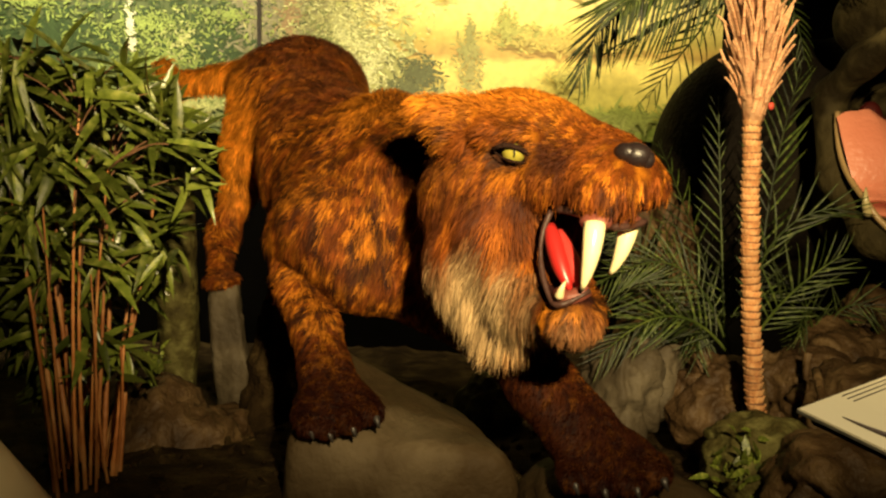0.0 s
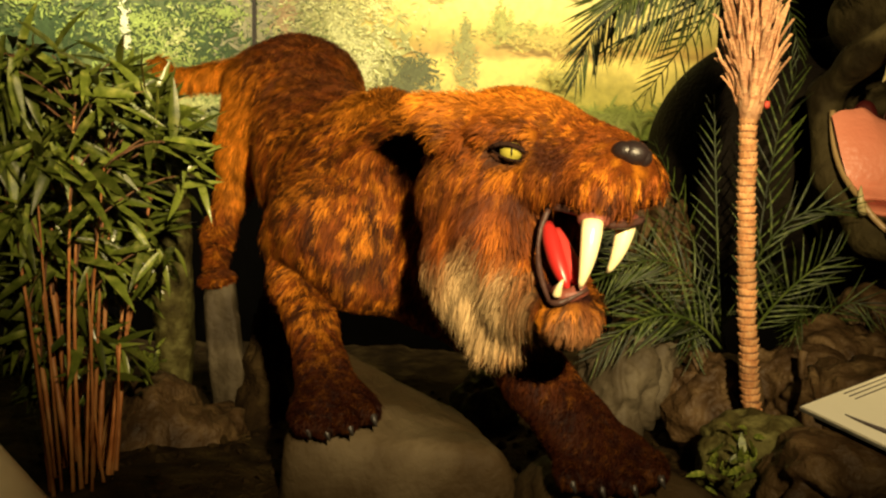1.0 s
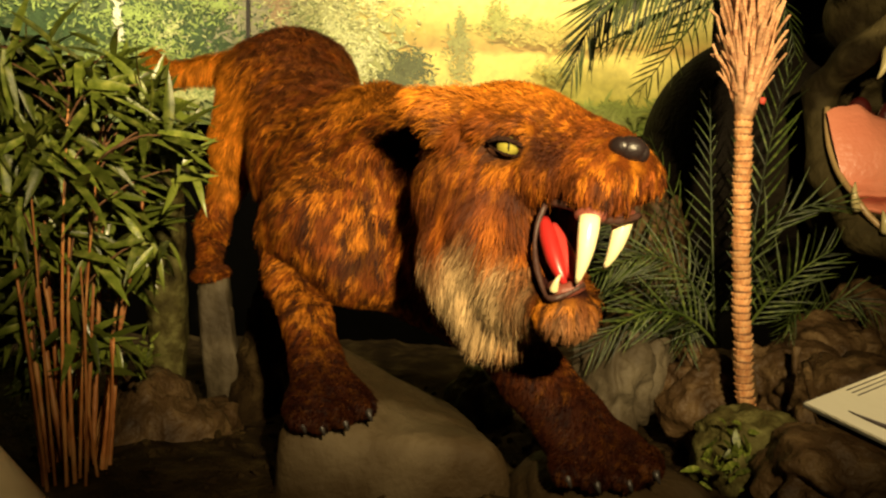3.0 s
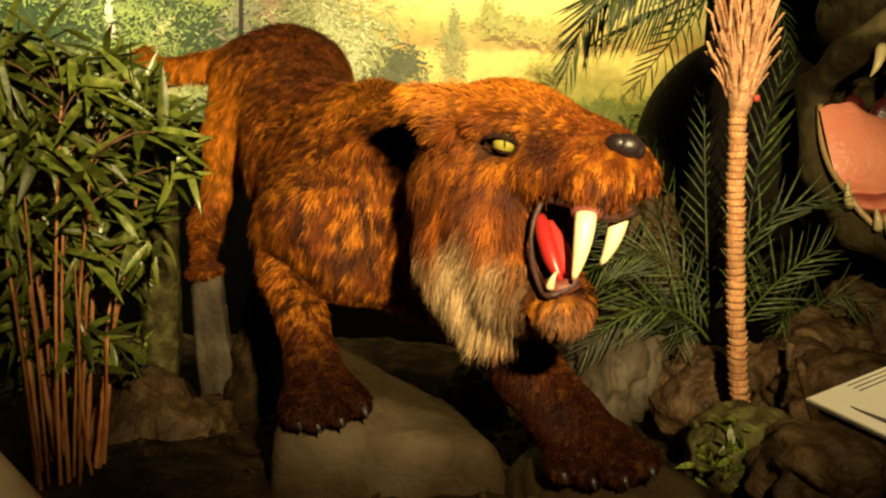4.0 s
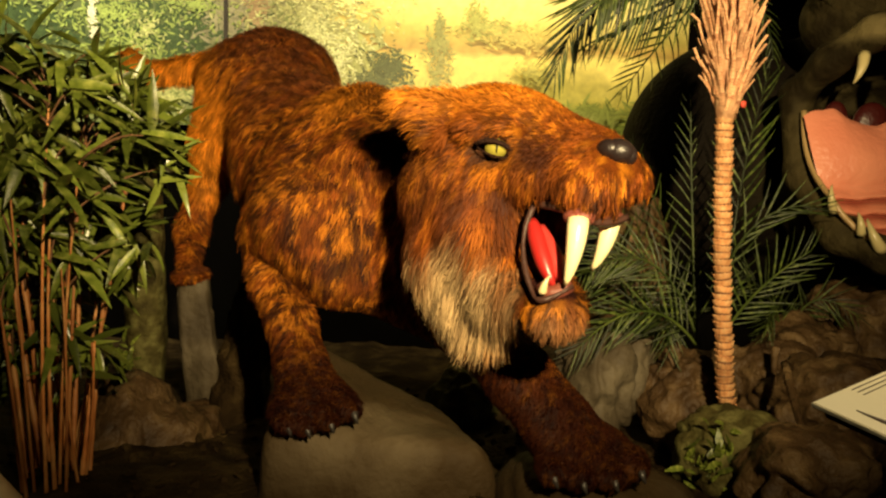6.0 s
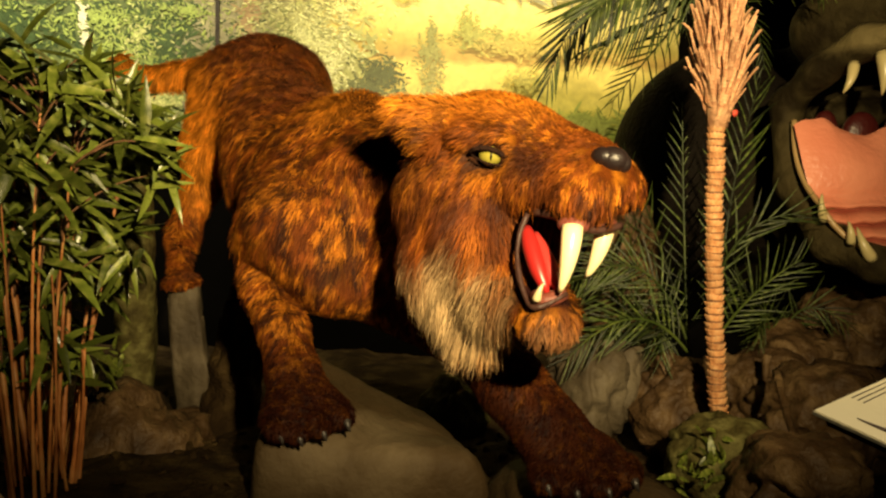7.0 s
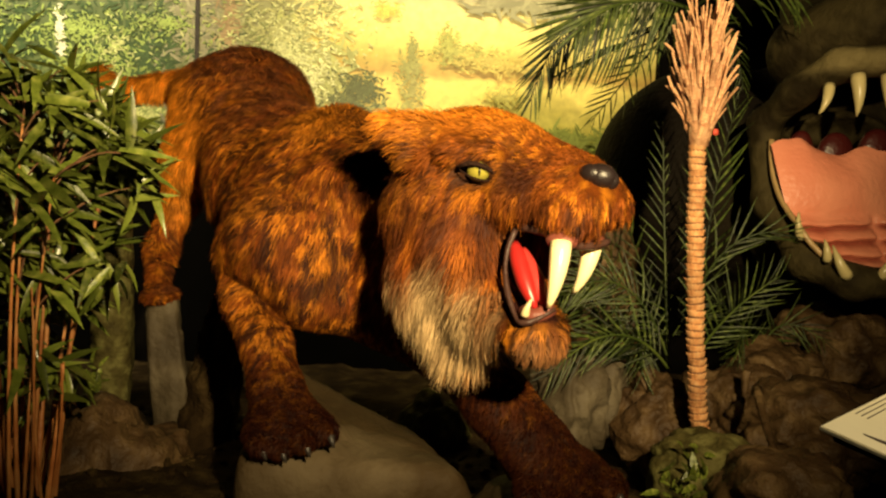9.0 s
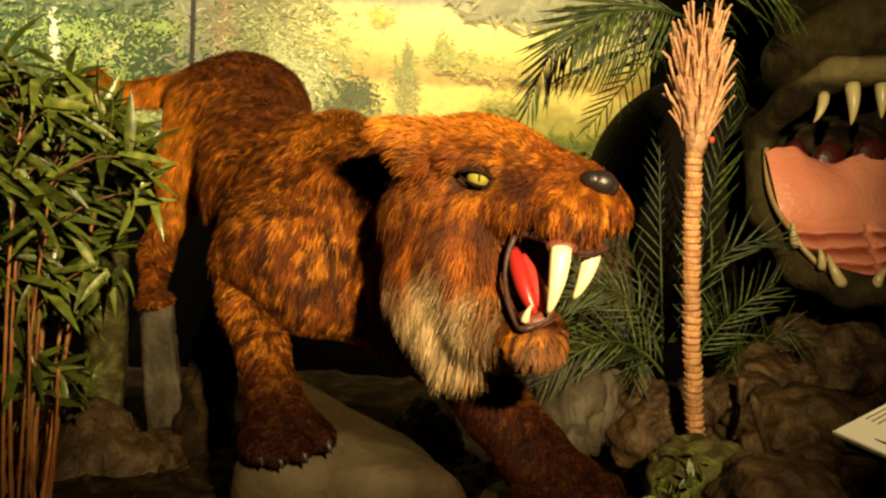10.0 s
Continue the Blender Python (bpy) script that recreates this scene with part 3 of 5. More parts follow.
# fur: tapered locks laid along the lie of the coat
rng = np.random.default_rng(4)
weight = area * (1 + 1.6 * (nrm[:, 1] < 0.3)) * (1 + 1.2 * (cv[cf[:, 0], 1] < 1.7))
pick = rng.choice(len(cf), 270000, p=weight / weight.sum())
u, w = rng.random((2, len(pick), 1))
q = cf[pick]
root = (cv[q[:, 0]] * (1 - u) + cv[q[:, 1]] * u) * (1 - w) + (cv[q[:, 3]] * (1 - u) + cv[q[:, 2]] * u) * w
nor = vn[q[:, 0]]
keep = np.linalg.norm((root - MOUTH) / np.array((1, 1, 1.4)), axis=1) > 0.07
keep &= np.linalg.norm((root - EYE) / np.array((1.5, 1.2, 1)), axis=1) > 0.0215
keep &= np.linalg.norm(root - np.array((0.288, 1.168, 1.523)), axis=1) > 0.036
keep &= ~((np.linalg.norm(root - NOSE, axis=1) < 0.17) & (nor[:, 2] < -0.45) & (root[:, 2] > 1.4))
root, nor = root[keep], nor[keep]
n = len(root)
hw = (1 - smooth01(np.linalg.norm(root - HEAD, axis=1), 0.2, 0.32))[:, None]
back_way = TAIL - root
back_way /= np.linalg.norm(back_way, axis=1)[:, None]
face_way = root - NOSE
face_way /= np.linalg.norm(face_way, axis=1)[:, None]
down = np.array((0, 0, -1.0))
low_face = smooth01(1.56 - root[:, 2], 0, 0.1)[:, None]
lie = (1 - hw) * (0.45 * back_way + down) + hw * (face_way * (1 - 0.75 * low_face) + down * (0.25 + 0.9 * low_face))
swirl = np.stack([noise_at(root, 9.0, s) for s in (1.0, 11.0, 23.0)], 1)
lie += 0.55 * swirl + rng.normal(0, 0.16, (n, 3))
lie -= nor * np.sum(lie * nor, 1)[:, None]
lie /= np.linalg.norm(lie, axis=1)[:, None] + 1e-9
ruffness = 1 - smooth01(np.linalg.norm((root - RUFF) / np.array((0.13, 0.16, 0.17)), axis=1), 0.5, 1.1)
chin = 1 - smooth01(np.linalg.norm(root - np.array((0.207, 1.177, 1.255)), axis=1), 0.05, 0.09)
paws = np.maximum(smooth01(1.32 - root[:, 2], 0, 0.2) * (1 - ruffness) * (1 - hw[:, 0]), 0.7 * chin)
facey = (1 - smooth01(np.linalg.norm(root - NOSE, axis=1), 0.14, 0.4)) * smooth01(root[:, 2], 1.42, 1.5)
length = (0.032 + 0.022 * ruffness) * (1 - 0.66 * paws) * (1 - 0.58 * facey) * (0.6 + 0.8 * rng.random(n))
lift = (0.16 + 0.18 * rng.random(n) + 0.15 * swirl[:, 0]) * (1 - 0.4 * facey) * (1 - 0.4 * paws)
wide = np.cross(nor, lie) + 0.5 * nor * rng.normal(0, 0.6, (n, 1))
wide /= np.linalg.norm(wide, axis=1)[:, None]
width = (0.0006 + 0.0008 * rng.random(n))[:, None] * (1 - 0.3 * facey[:, None])
L = length[:, None]
mid = root + L * 0.55 * lie + nor * L * lift[:, None]
tip = root + L * lie * 1.0 + nor * L * (lift[:, None] * 1.1) + down * L * 0.15
cell = np.floor((root + 0.02 * swirl + rng.normal(0, 0.0028, (n, 3))) / np.where(facey > 0.5, 0.008, 0.0165)[:, None]).astype(np.int64)
_, lock = np.unique(cell @ np.array((73856093, 19349663, 83492791)), return_inverse=True)
lock = lock.ravel()
size = np.bincount(lock).astype(float)
mean = np.stack([np.bincount(lock, root[:, i]) / size for i in range(3)], 1)
pull = mean[lock] - root
hold = np.minimum(1, (length / 0.022) ** 2)[:, None]
mid += 0.3 * hold * pull
tip += 0.75 * hold * pull
shade = rng.uniform(0.35, 1.45, len(size))[lock]
shade = shade * (1 - 0.3 * hw[:, 0]) + 0.95 * 0.3 * hw[:, 0]
shade = shade * (1 - 0.85 * paws) + 0.9 * 0.85 * paws
sv = np.stack([root - nor * 0.002 - wide * width, root - nor * 0.002 + wide * width, mid + wide * width * 0.8, mid - wide * width * 0.8, tip], 1).reshape(-1, 3)
base_i = np.arange(n)[:, None] * 5
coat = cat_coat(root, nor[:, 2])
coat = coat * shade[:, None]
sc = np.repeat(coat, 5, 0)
# shade between the hairs put into their roots, tips lightened
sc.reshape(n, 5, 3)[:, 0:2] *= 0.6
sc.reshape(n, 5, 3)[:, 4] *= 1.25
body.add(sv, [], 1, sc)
quads = (base_i + np.array([0, 1, 2, 3]) + body.count - len(sv)).tolist()
tris = (base_i + np.array([3, 2, 4]) + body.count - len(sv)).tolist()
body.f += quads + tris
body.m += [1] * (2 * n)


def lump(build, c, r, material, colour, turn=(0, 0, 0), seg=20):
    bm = bmesh.new()
    bmesh.ops.create_uvsphere(bm, u_segments=seg, v_segments=seg // 2 + 2, radius=1,
                              matrix=pose(*c, *turn) @ Matrix.Diagonal((*r, 1)))
    build.bmesh(bm, material, colour)


def horn(build, pts, radii, material, colour, sides=10):
    bm = bmesh.new()
    path = bezier(*pts, 8)
    tube(bm, path, [radii[0] + (radii[1] - radii[0]) * (i / 8) ** 1.6 for i in range(9)], sides)
    build.bmesh(bm, material, colour)


IVORY, GUM, TONGUE, LIP = (0.8, 0.7, 0.4), (0.16, 0.045, 0.03), (0.45, 0.035, 0.03), (0.045, 0.02, 0.015)
# sabres, small teeth
horn(body, ((0.226, 1.144, 1.422), (0.218, 1.118, 1.365), (0.209, 1.134, 1.324)), (0.0165, 0.003), 2, IVORY, 14)
horn(body, ((0.289, 1.191, 1.420), (0.278, 1.176, 1.372), (0.263, 1.194, 1.340)), (0.0155, 0.003), 2, IVORY, 14)
horn(body, ((0.178, 1.153, 1.308), (0.179, 1.150, 1.321), (0.187, 1.151, 1.334)), (0.007, 0.0015), 2, (0.55, 0.45, 0.25))
horn(body, ((0.200, 1.163, 1.309), (0.202, 1.163, 1.315), (0.204, 1.164, 1.322)), (0.005, 0.0015), 2, IVORY)
horn(body, ((0.262, 1.163, 1.421), (0.262, 1.162, 1.415), (0.261, 1.161, 1.410)), (0.006, 0.002), 2, IVORY)
# gums and lips
lump(body, (0.233, 1.159, 1.425), (0.028, 0.024, 0.015), 3, GUM)
lump(body, (0.283, 1.192, 1.424), (0.026, 0.024, 0.014), 3, GUM)
bm = bmesh.new()
lip = bezier((0.174, 1.234, 1.438), (0.139, 1.228, 1.372), (0.167, 1.158, 1.300), 12) + bezier((0.168, 1.155, 1.299), (0.178, 1.136, 1.292), (0.224, 1.153, 1.320), 8)
tube(bm, lip, [0.0044 + 0.001 * math.sin(i * 0.9) for i in range(len(lip))], 10)
body.bmesh(bm, 3, LIP)
bm = bmesh.new()
gum = bezier((0.181, 1.174, 1.313), (0.186, 1.147, 1.297), (0.221, 1.163, 1.320), 8)
tube(bm, gum, [0.012] * 9, 10)
body.bmesh(bm, 3, GUM)
bm = bmesh.new()
upper = bezier((0.174, 1.234, 1.440), (0.212, 1.187, 1.438), (0.244, 1.148, 1.421), 8) + bezier((0.252, 1.148, 1.419), (0.280, 1.156, 1.414), (0.310, 1.181, 1.425), 6)
tube(bm, upper, [0.006] * len(upper), 10)
body.bmesh(bm, 3, LIP)
# tongue
bm = bmesh.new()
tube(bm, bezier((0.172, 1.235, 1.412), (0.176, 1.190, 1.366), (0.197, 1.165, 1.317), 10), [0.008, 0.011, 0.013, 0.014, 0.014, 0.014, 0.014, 0.013, 0.011, 0.008, 0.004], 14)
body.bmesh(bm, 4, (0.34, 0.016, 0.014))
bm = bmesh.new()
tube(bm, bezier((0.187, 1.240, 1.402), (0.202, 1.200, 1.361), (0.212, 1.170, 1.321), 10), [0.007, 0.009, 0.011, 0.0125, 0.014, 0.015, 0.015, 0.014, 0.012, 0.009, 0.004], 14)
body.bmesh(bm, 4, TONGUE)
# nose leather with its two wings
LEATHER = (0.013, 0.008, 0.008)
lump(body, (0.289, 1.170, 1.525), (0.025, 0.026, 0.0205), 5, LEATHER, (0, 12, 20))
lump(body, (0.272, 1.170, 1.529), (0.016, 0.022, 0.0155), 5, LEATHER, (0, 0, 20))
lump(body, (0.301, 1.170, 1.520), (0.015, 0.02, 0.017), 5, LEATHER, (0, 0, 20))
# eye with lids and slit
EC = (0.114, 1.284, 1.527)
lump(body, EC, (0.0195, 0.02, 0.0175), 6, (0.25, 0.22, 0.035), (0, 0, 0), 28)
lump(body, (0.113, 1.266, 1.527), (0.002, 0.0045, 0.008), 5, (0.004, 0.004, 0.003))
for pts, r in ((((0.078, 1.280, 1.532), (0.103, 1.247, 1.552), (0.150, 1.273, 1.518)), 0.0046), (((0.081, 1.277, 1.529), (0.111, 1.252, 1.504), (0.147, 1.273, 1.516)), 0.0022)):
    bm = bmesh.new()
    tube(bm, bezier(*pts, 10), [r * (0.5 + 0.5 * math.sin(math.pi * (0.1 + 0.8 * i / 10))) for i in range(11)], 8)
    body.bmesh(bm, 0, (0.02, 0.01, 0.007))
# claws
for a, b, c in (((-0.248, 1.425, 1.001), (-0.243, 1.409, 0.998), (-0.238, 1.411, 0.982)),
                ((-0.212, 1.425, 0.997), (-0.207, 1.409, 0.994), (-0.202, 1.411, 0.978)),
                ((-0.168, 1.425, 1.008), (-0.163, 1.409, 1.005), (-0.158, 1.411, 0.989)),
                ((-0.125, 1.450, 1.019), (-0.121, 1.434, 1.016), (-0.115, 1.436, 0.999)),
                ((0.239, 1.300, 0.957), (0.238, 1.282, 0.957), (0.246, 1.286, 0.938)),
                ((0.289, 1.290, 0.952), (0.287, 1.272, 0.951), (0.295, 1.276, 0.933)),
                ((0.345, 1.290, 0.956), (0.342, 1.272, 0.955), (0.351, 1.276, 0.937)),
                ((0.395, 1.300, 0.968), (0.392, 1.282, 0.967), (0.401, 1.286, 0.949))):
    horn(body, (a, b, c), (0.0085, 0.0015), 5, (0.03, 0.025, 0.022))

M_FUR = pigment("coarse_fur", 0.65, 0.3, spec=0.1)
M_SKIN = pigment("fur_ground", 0.9, 0.0, 0.8, 160, spec=0.03)
M_IVORY = pigment("ivory_enamel", 0.3, 0.0, 0.08, 60)
M_GUMS = pigment("painted_gum", 0.5, 0.0, 0.3, 90, spec=0.3)
M_TONGUE = pigment("painted_tongue", 0.35, 0.0, 0.08, 60)
M_NOSE = pigment("black_leather", 0.4, 0.0, 0.15, 220)
M_EYE = pigment("glass_eye", 0.1, 0.0, 0.0)
tagged(body.object("cat_sculpture", [M_SKIN, M_FUR, M_IVORY, M_GUMS, M_TONGUE, M_NOSE, M_EYE]),
       "life-size snarling sabre-toothed cat model in shaggy rust-orange fur", "sculpture")

# ---- rocks ----


def rock(c, r, turn, material, label, power=3.0, rough=0.12, seed=0, sub=5, name="rock"):
    bm = bmesh.new()
    bmesh.ops.create_icosphere(bm, subdivisions=sub, radius=1)
    m = Euler([radians(a) for a in turn]).to_matrix()
    for v in bm.verts:
        d = v.co.normalized()
        s = (abs(d.x) ** power + abs(d.y) ** power + abs(d.z) ** power) ** (-1 / power)
        q = Vector((d.x * s * r[0], d.y * s * r[1], d.z * s * r[2]))
        big = noise.noise(q * 3.5 + Vector((seed, 0, 0))) + 0.5 * noise.noise(q * 9 + Vector((0, seed, 0))) + 0.22 * noise.noise(q * 24)
        crack = abs(noise.noise(q * 7 + Vector((seed, seed, 0))))
        folds = (1 - abs(noise.noise(q * 10 + Vector((0, 0, seed)))) * 2.4) * 0.55 + (1 - abs(noise.noise(q * 25 + Vector((seed, 0, 0)))) * 2.4) * 0.28
        v.co = m @ (q * (1 + rough * (big + (folds if rough > 0.2 else 0)) - rough * 0.9 * max(0, 0.16 - crack) * 4))
    ob = part(name, bm, material)
    ob.location = c
    return tagged(ob, label, "rock", "rocks in the diorama")


def block_rock(corners, depth, flare, material, label, rough=0.012, seed=0, n=26, tilt=(0, 0)):
    """A rounded block with the four given top corners, going down by depth and widening by flare."""
    top = [Vector(c) for c in corners]
    mid = sum(top, Vector()) / 4
    low = [mid + (c - mid) * flare + Vector((tilt[0], tilt[1], -depth)) for c in top]
    bm = bmesh.new()
    bmesh.ops.create_cube(bm, size=2)
    bmesh.ops.subdivide_edges(bm, edges=bm.edges[:], cuts=n, use_grid_fill=True)
    for v in bm.verts:
        d = v.co
        r = (abs(d.x) ** 9 + abs(d.y) ** 9 + abs(d.z) ** 9) ** (-1 / 9)
        u, w, h = (d.x * r + 1) / 2, (d.y * r + 1) / 2, (d.z * r + 1) / 2
        t = (top[0] * (1 - u) + top[3] * u) * (1 - w) + (top[1] * (1 - u) + top[2] * u) * w
        b = (low[0] * (1 - u) + low[3] * u) * (1 - w) + (low[1] * (1 - u) + low[2] * u) * w
        q = t * h + b * (1 - h)
        out = (q - (mid - Vector((0, 0, depth / 2)))).normalized()
        bump = noise.noise(q * 6 + Vector((seed, 0, 0))) + 0.5 * noise.noise(q * 17 + Vector((0, seed, 0))) + 0.25 * noise.noise(q * 45)
        v.co = q + out * rough * bump - mid
    ob = part("rock", bm, material)
    ob.location = mid
    return tagged(ob, label, "rock", "rocks in the diorama")


block_rock(((-0.316, 1.430, 0.984), (-0.257, 1.820, 1.104), (0.076, 1.760, 0.920), (0.176, 1.440, 0.950)), 0.55, 1.06, M_ROCK, "big smooth grey-brown boulder under the sculpture's paw", 0.012, 1)
rock((0.355, 1.430, 0.772), (0.19, 0.2, 0.15), (4, 4, 25), M_ROCK, "flat grey-brown boulder under the reaching paw", 3.2, 0.08, 2)
block_rock(((-0.684, 2.200, 1.142), (-0.730, 2.400, 1.121), (-0.634, 2.400, 1.119), (-0.585, 2.200, 1.135)), 0.75, 0.85, M_PALE, "tall pale grey rock under the hind paw", 0.045, 3, tilt=(0.06, -0.05))
rock((-0.506, 2.250, 0.804), (0.07, 0.12, 0.36), (0, 8, 0), M_SOIL, "dark brown earthen rock behind the foreleg", 2.5, 0.25, 4)
rock((-0.702, 1.950, 0.650), (0.19, 0.2, 0.24), (0, 12, 10), M_DARKROCK, "rough brown earth bank behind the bamboo", 2.4, 0.22, 17)
rock((0.470, 1.950, 0.928), (0.075, 0.09, 0.13), (0, 8, 30), M_PALE, "pale grey rock among the palm fronds", 3.5, 0.25, 5)
rock((0.554, 2.000, 0.961), (0.045, 0.07, 0.09), (0, 4, 60), M_PALE, "split pale grey rock among the palm fronds", 3.5, 0.25, 16)
rock((0.153, 2.200, 0.783), (0.085, 0.07, 0.085), (0, 32, 12), M_MOSS, "mossy green-grey stone in the shade", 4.0, 0.25, 6)
rock((0.685, 1.575, 0.869), (0.11, 0.1, 0.12), (0, 0, 0), M_MOSS, "crumpled mossy mound round the palm's foot", 2.4, 0.21, 7)
rock((0.702, 1.923, 0.926), (0.075, 0.09, 0.12), (0, 8, 20), M_DARKROCK, "crumpled brown rock beside the palm trunk", 2.6, 0.45, 8)
rock((0.947, 2.012, 0.919), (0.1, 0.1, 0.1), (0, 0, 40), M_DARKROCK, "crumpled brown rock behind the palm trunk", 2.6, 0.45, 9)
rock((1.121, 2.108, 0.943), (0.14, 0.12, 0.12), (0, 0, 10), M_DARKROCK, "crumpled brown rock under the gaping head", 2.6, 0.4, 10)
rock((0.745, 1.367, 0.921), (0.12, 0.1, 0.08), (0, 0, 70), M_DARKROCK, "low crumpled brown rock near the sign", 2.6, 0.4, 11)
rock((1.093, 1.805, 0.925), (0.16, 0.14, 0.1), (0, 0, 0), M_DARKROCK, "broad brown rock behind the sign", 2.6, 0.35, 12)
rock((1.391, 2.207, 1.025), (0.2, 0.15, 0.12), (0, 0, 20), M_DARKROCK, "broad brown rock below the gaping head", 2.6, 0.35, 13)
rock((0.702, 2.450, 1.126), (0.1, 0.1, 0.3), (0, 0, 20), M_DARKROCK, "upright brown rock behind the fern fronds", 3, 0.3, 14)
rock((-0.820, 2.350, 1.158), (0.06, 0.07, 0.42), (0, -2, 10), M_MOSS, "upright yellow-green mossy rock behind the bamboo", 3, 0.14, 15)

# leaf litter and crumbs on the soil
rng = np.random.default_rng(9)
bm = bmesh.new()
for _ in range(600):
    x, y = rng.uniform(-1.0, 1.4), rng.uniform(1.15, 2.6)
    m = pose(x, y, ground_height(x, y) + 0.003, *rng.uniform(-40, 40, 3)) @ Matrix.Diagonal((*(rng.uniform(0.006, 0.02, 3) * (1, 1, 0.5)), 1))
    bmesh.ops.create_icosphere(bm, subdivisions=1, radius=1, matrix=m)
tagged(part("soil_crumbs", bm, M_SOIL, smooth=False), "brown crumbs and chips scattered over the dark soil", "litter", kind="stuff")
# dry roots
for pts in (((0.841, 1.681, 1.068), (0.797, 1.545, 1.006), (0.755, 1.369, 0.942)), ((0.894, 1.831, 1.072), (0.883, 1.826, 1.030), (0.893, 1.820, 0.975))):
    bm = bmesh.new()
    tube(bm, bezier(*pts, 10), [0.011 - 0.0006 * i for i in range(11)], 7)
    tagged(part("root", bm, M_DARKROCK), "thin dry brown root lying over the rocks", "root", "dry roots")

# ---- plants ----


def blade(name, width, bend, fold, segs=5):
    """A leaf blade one long along x, creased along its midrib, bending down."""
    me = bpy.data.meshes.new(name)
    verts, faces = [], []
    for i in range(segs + 1):
        t = i / segs
        w = width * (math.sin(math.pi * min(1, t * 0.86 + 0.1)) ** 0.8) * (1 - t) ** 0.35 + 0.001
        z = -bend * t * t
        verts += [(t, -w, z + fold * w), (t, 0, z), (t, w, z + fold * w)]
    for i in range(segs):
        a = 3 * i
        faces += [(a, a + 3, a + 4, a + 1), (a + 1, a + 4, a + 5, a + 2)]
    me.from_pydata(verts, [], faces)
    for p in me.polygons:
        p.use_smooth = True
    return me


def along(way, up=(0, 0, 1)):
    """Axes with x along way and z near up."""
    x = Vector(way).normalized()
    y = Vector(up).cross(x)
    y = y.normalized() if y.length > 1e-4 else Vector((0, 1, 0))
    z = x.cross(y)
    return Matrix((x, y, z)).transposed().to_4x4()


def merge_blades(name, me, poses, material, parent, label):
    co = np.array([v.co[:] for v in me.vertices])
    fa = [tuple(p.vertices) for p in me.polygons]
    verts, faces = [], []
    for m in poses:
        a = np.array(m)
        k = len(verts)
        verts += (co @ a[:3, :3].T + a[:3, 3]).tolist()
        faces += [tuple(i + k for i in q) for q in fa]
    out = bpy.data.meshes.new(name)
    out.from_pydata(verts, [], faces)
    for p in out.polygons:
        p.use_smooth = True
    out.materials.append(material)
    ob = new(name, out)
    ob.parent = parent
    return tagged(ob, label, kind="stuff")


def stand(name, at, label, category, group=""):
    e = new(name)
    e.empty_display_size = 0.05
    e.location = at
    return tagged(e, label, category, group)


def put(name, me, m, parent):
    ob = new(name, me)
    ob.parent = parent
    ob.matrix_basis = parent.matrix_basis.inverted() @ m if parent.parent is None else m
    return ob


# bamboo
rng = np.random.default_rng(21)
BAM = Vector((-0.716, 1.515, 0.777))
BAM.z = ground_height(BAM.x, BAM.y) - 0.01
bamboo = stand("bamboo_plant", BAM, "bushy potted-style bamboo with orange canes and green leaves", "plant")
inv = Matrix.Translation(-BAM)
canes = []


def cane(a, b, thick=0.005):
    a, b = Vector(a), Vector(b)
    a.z = ground_height(a.x, a.y) - 0.02
    mid = (a + b) / 2 + Vector((rng.normal(0, 0.03), rng.normal(0, 0.02), 0.03))
    path = bezier(a, mid, b, 26)
    canes.append(path)
    bm = bmesh.new()
    r0 = thick * rng.uniform(0.8, 1.2)
    tube(bm, [p - BAM for p in path], [(r0 * (1 - 0.55 * i / 26)) * (1.22 if i % 4 == 0 else 1.0) for i in range(27)], 9)
    part("cane", bm, M_CANE, bamboo)


cane((-0.750, 1.470, 0.815), (-0.869, 1.504, 1.513))
cane((-0.756, 1.517, 0.781), (-0.830, 1.543, 1.427))
cane((-0.716, 1.468, 0.805), (-0.856, 1.618, 1.629))
cane((-0.786, 1.566, 0.758), (-0.847, 1.638, 1.365))
cane((-0.750, 1.563, 0.747), (-0.819, 1.673, 1.682))
cane((-0.694, 1.467, 0.805), (-0.737, 1.570, 1.693))
cane((-0.727, 1.564, 0.760), (-0.792, 1.709, 1.569))
cane((-0.678, 1.466, 0.800), (-0.652, 1.508, 1.541))
cane((-0.688, 1.514, 0.783), (-0.701, 1.668, 1.691))
cane((-0.712, 1.582, 0.751), (-0.705, 1.766, 1.661))
cane((-0.650, 1.465, 0.807), (-0.633, 1.502, 1.136))
cane((-0.739, 1.611, 0.725), (-0.622, 1.701, 1.561))
cane((-0.736, 1.422, 0.837), (-0.784, 1.427, 1.309))
cane((-0.677, 1.419, 0.834), (-0.687, 1.451, 1.382))
cane((-0.654, 1.514, 0.795), (-0.626, 1.574, 1.329))
cane((-0.802, 1.662, 0.706), (-0.891, 1.765, 1.581))
cane((-0.739, 1.659, 0.708), (-0.736, 1.609, 1.157))
cane((-0.796, 1.623, 0.725), (-0.832, 1.748, 1.458))
cane((-0.768, 1.641, 0.716), (-0.783, 1.762, 1.422))
cane((-0.715, 1.420, 0.823), (-0.733, 1.400, 1.432), 0.0036)
cane((-0.689, 1.410, 0.828), (-0.669, 1.420, 1.604), 0.0036)
cane((-0.679, 1.440, 0.814), (-0.611, 1.400, 1.485), 0.0036)
cane((-0.719, 1.400, 0.832), (-0.749, 1.380, 1.242), 0.0036)
cane((-0.647, 1.450, 0.810), (-0.649, 1.420, 1.195), 0.0036)
cane((-0.646, 1.470, 0.823), (-0.613, 1.440, 1.148), 0.0036)
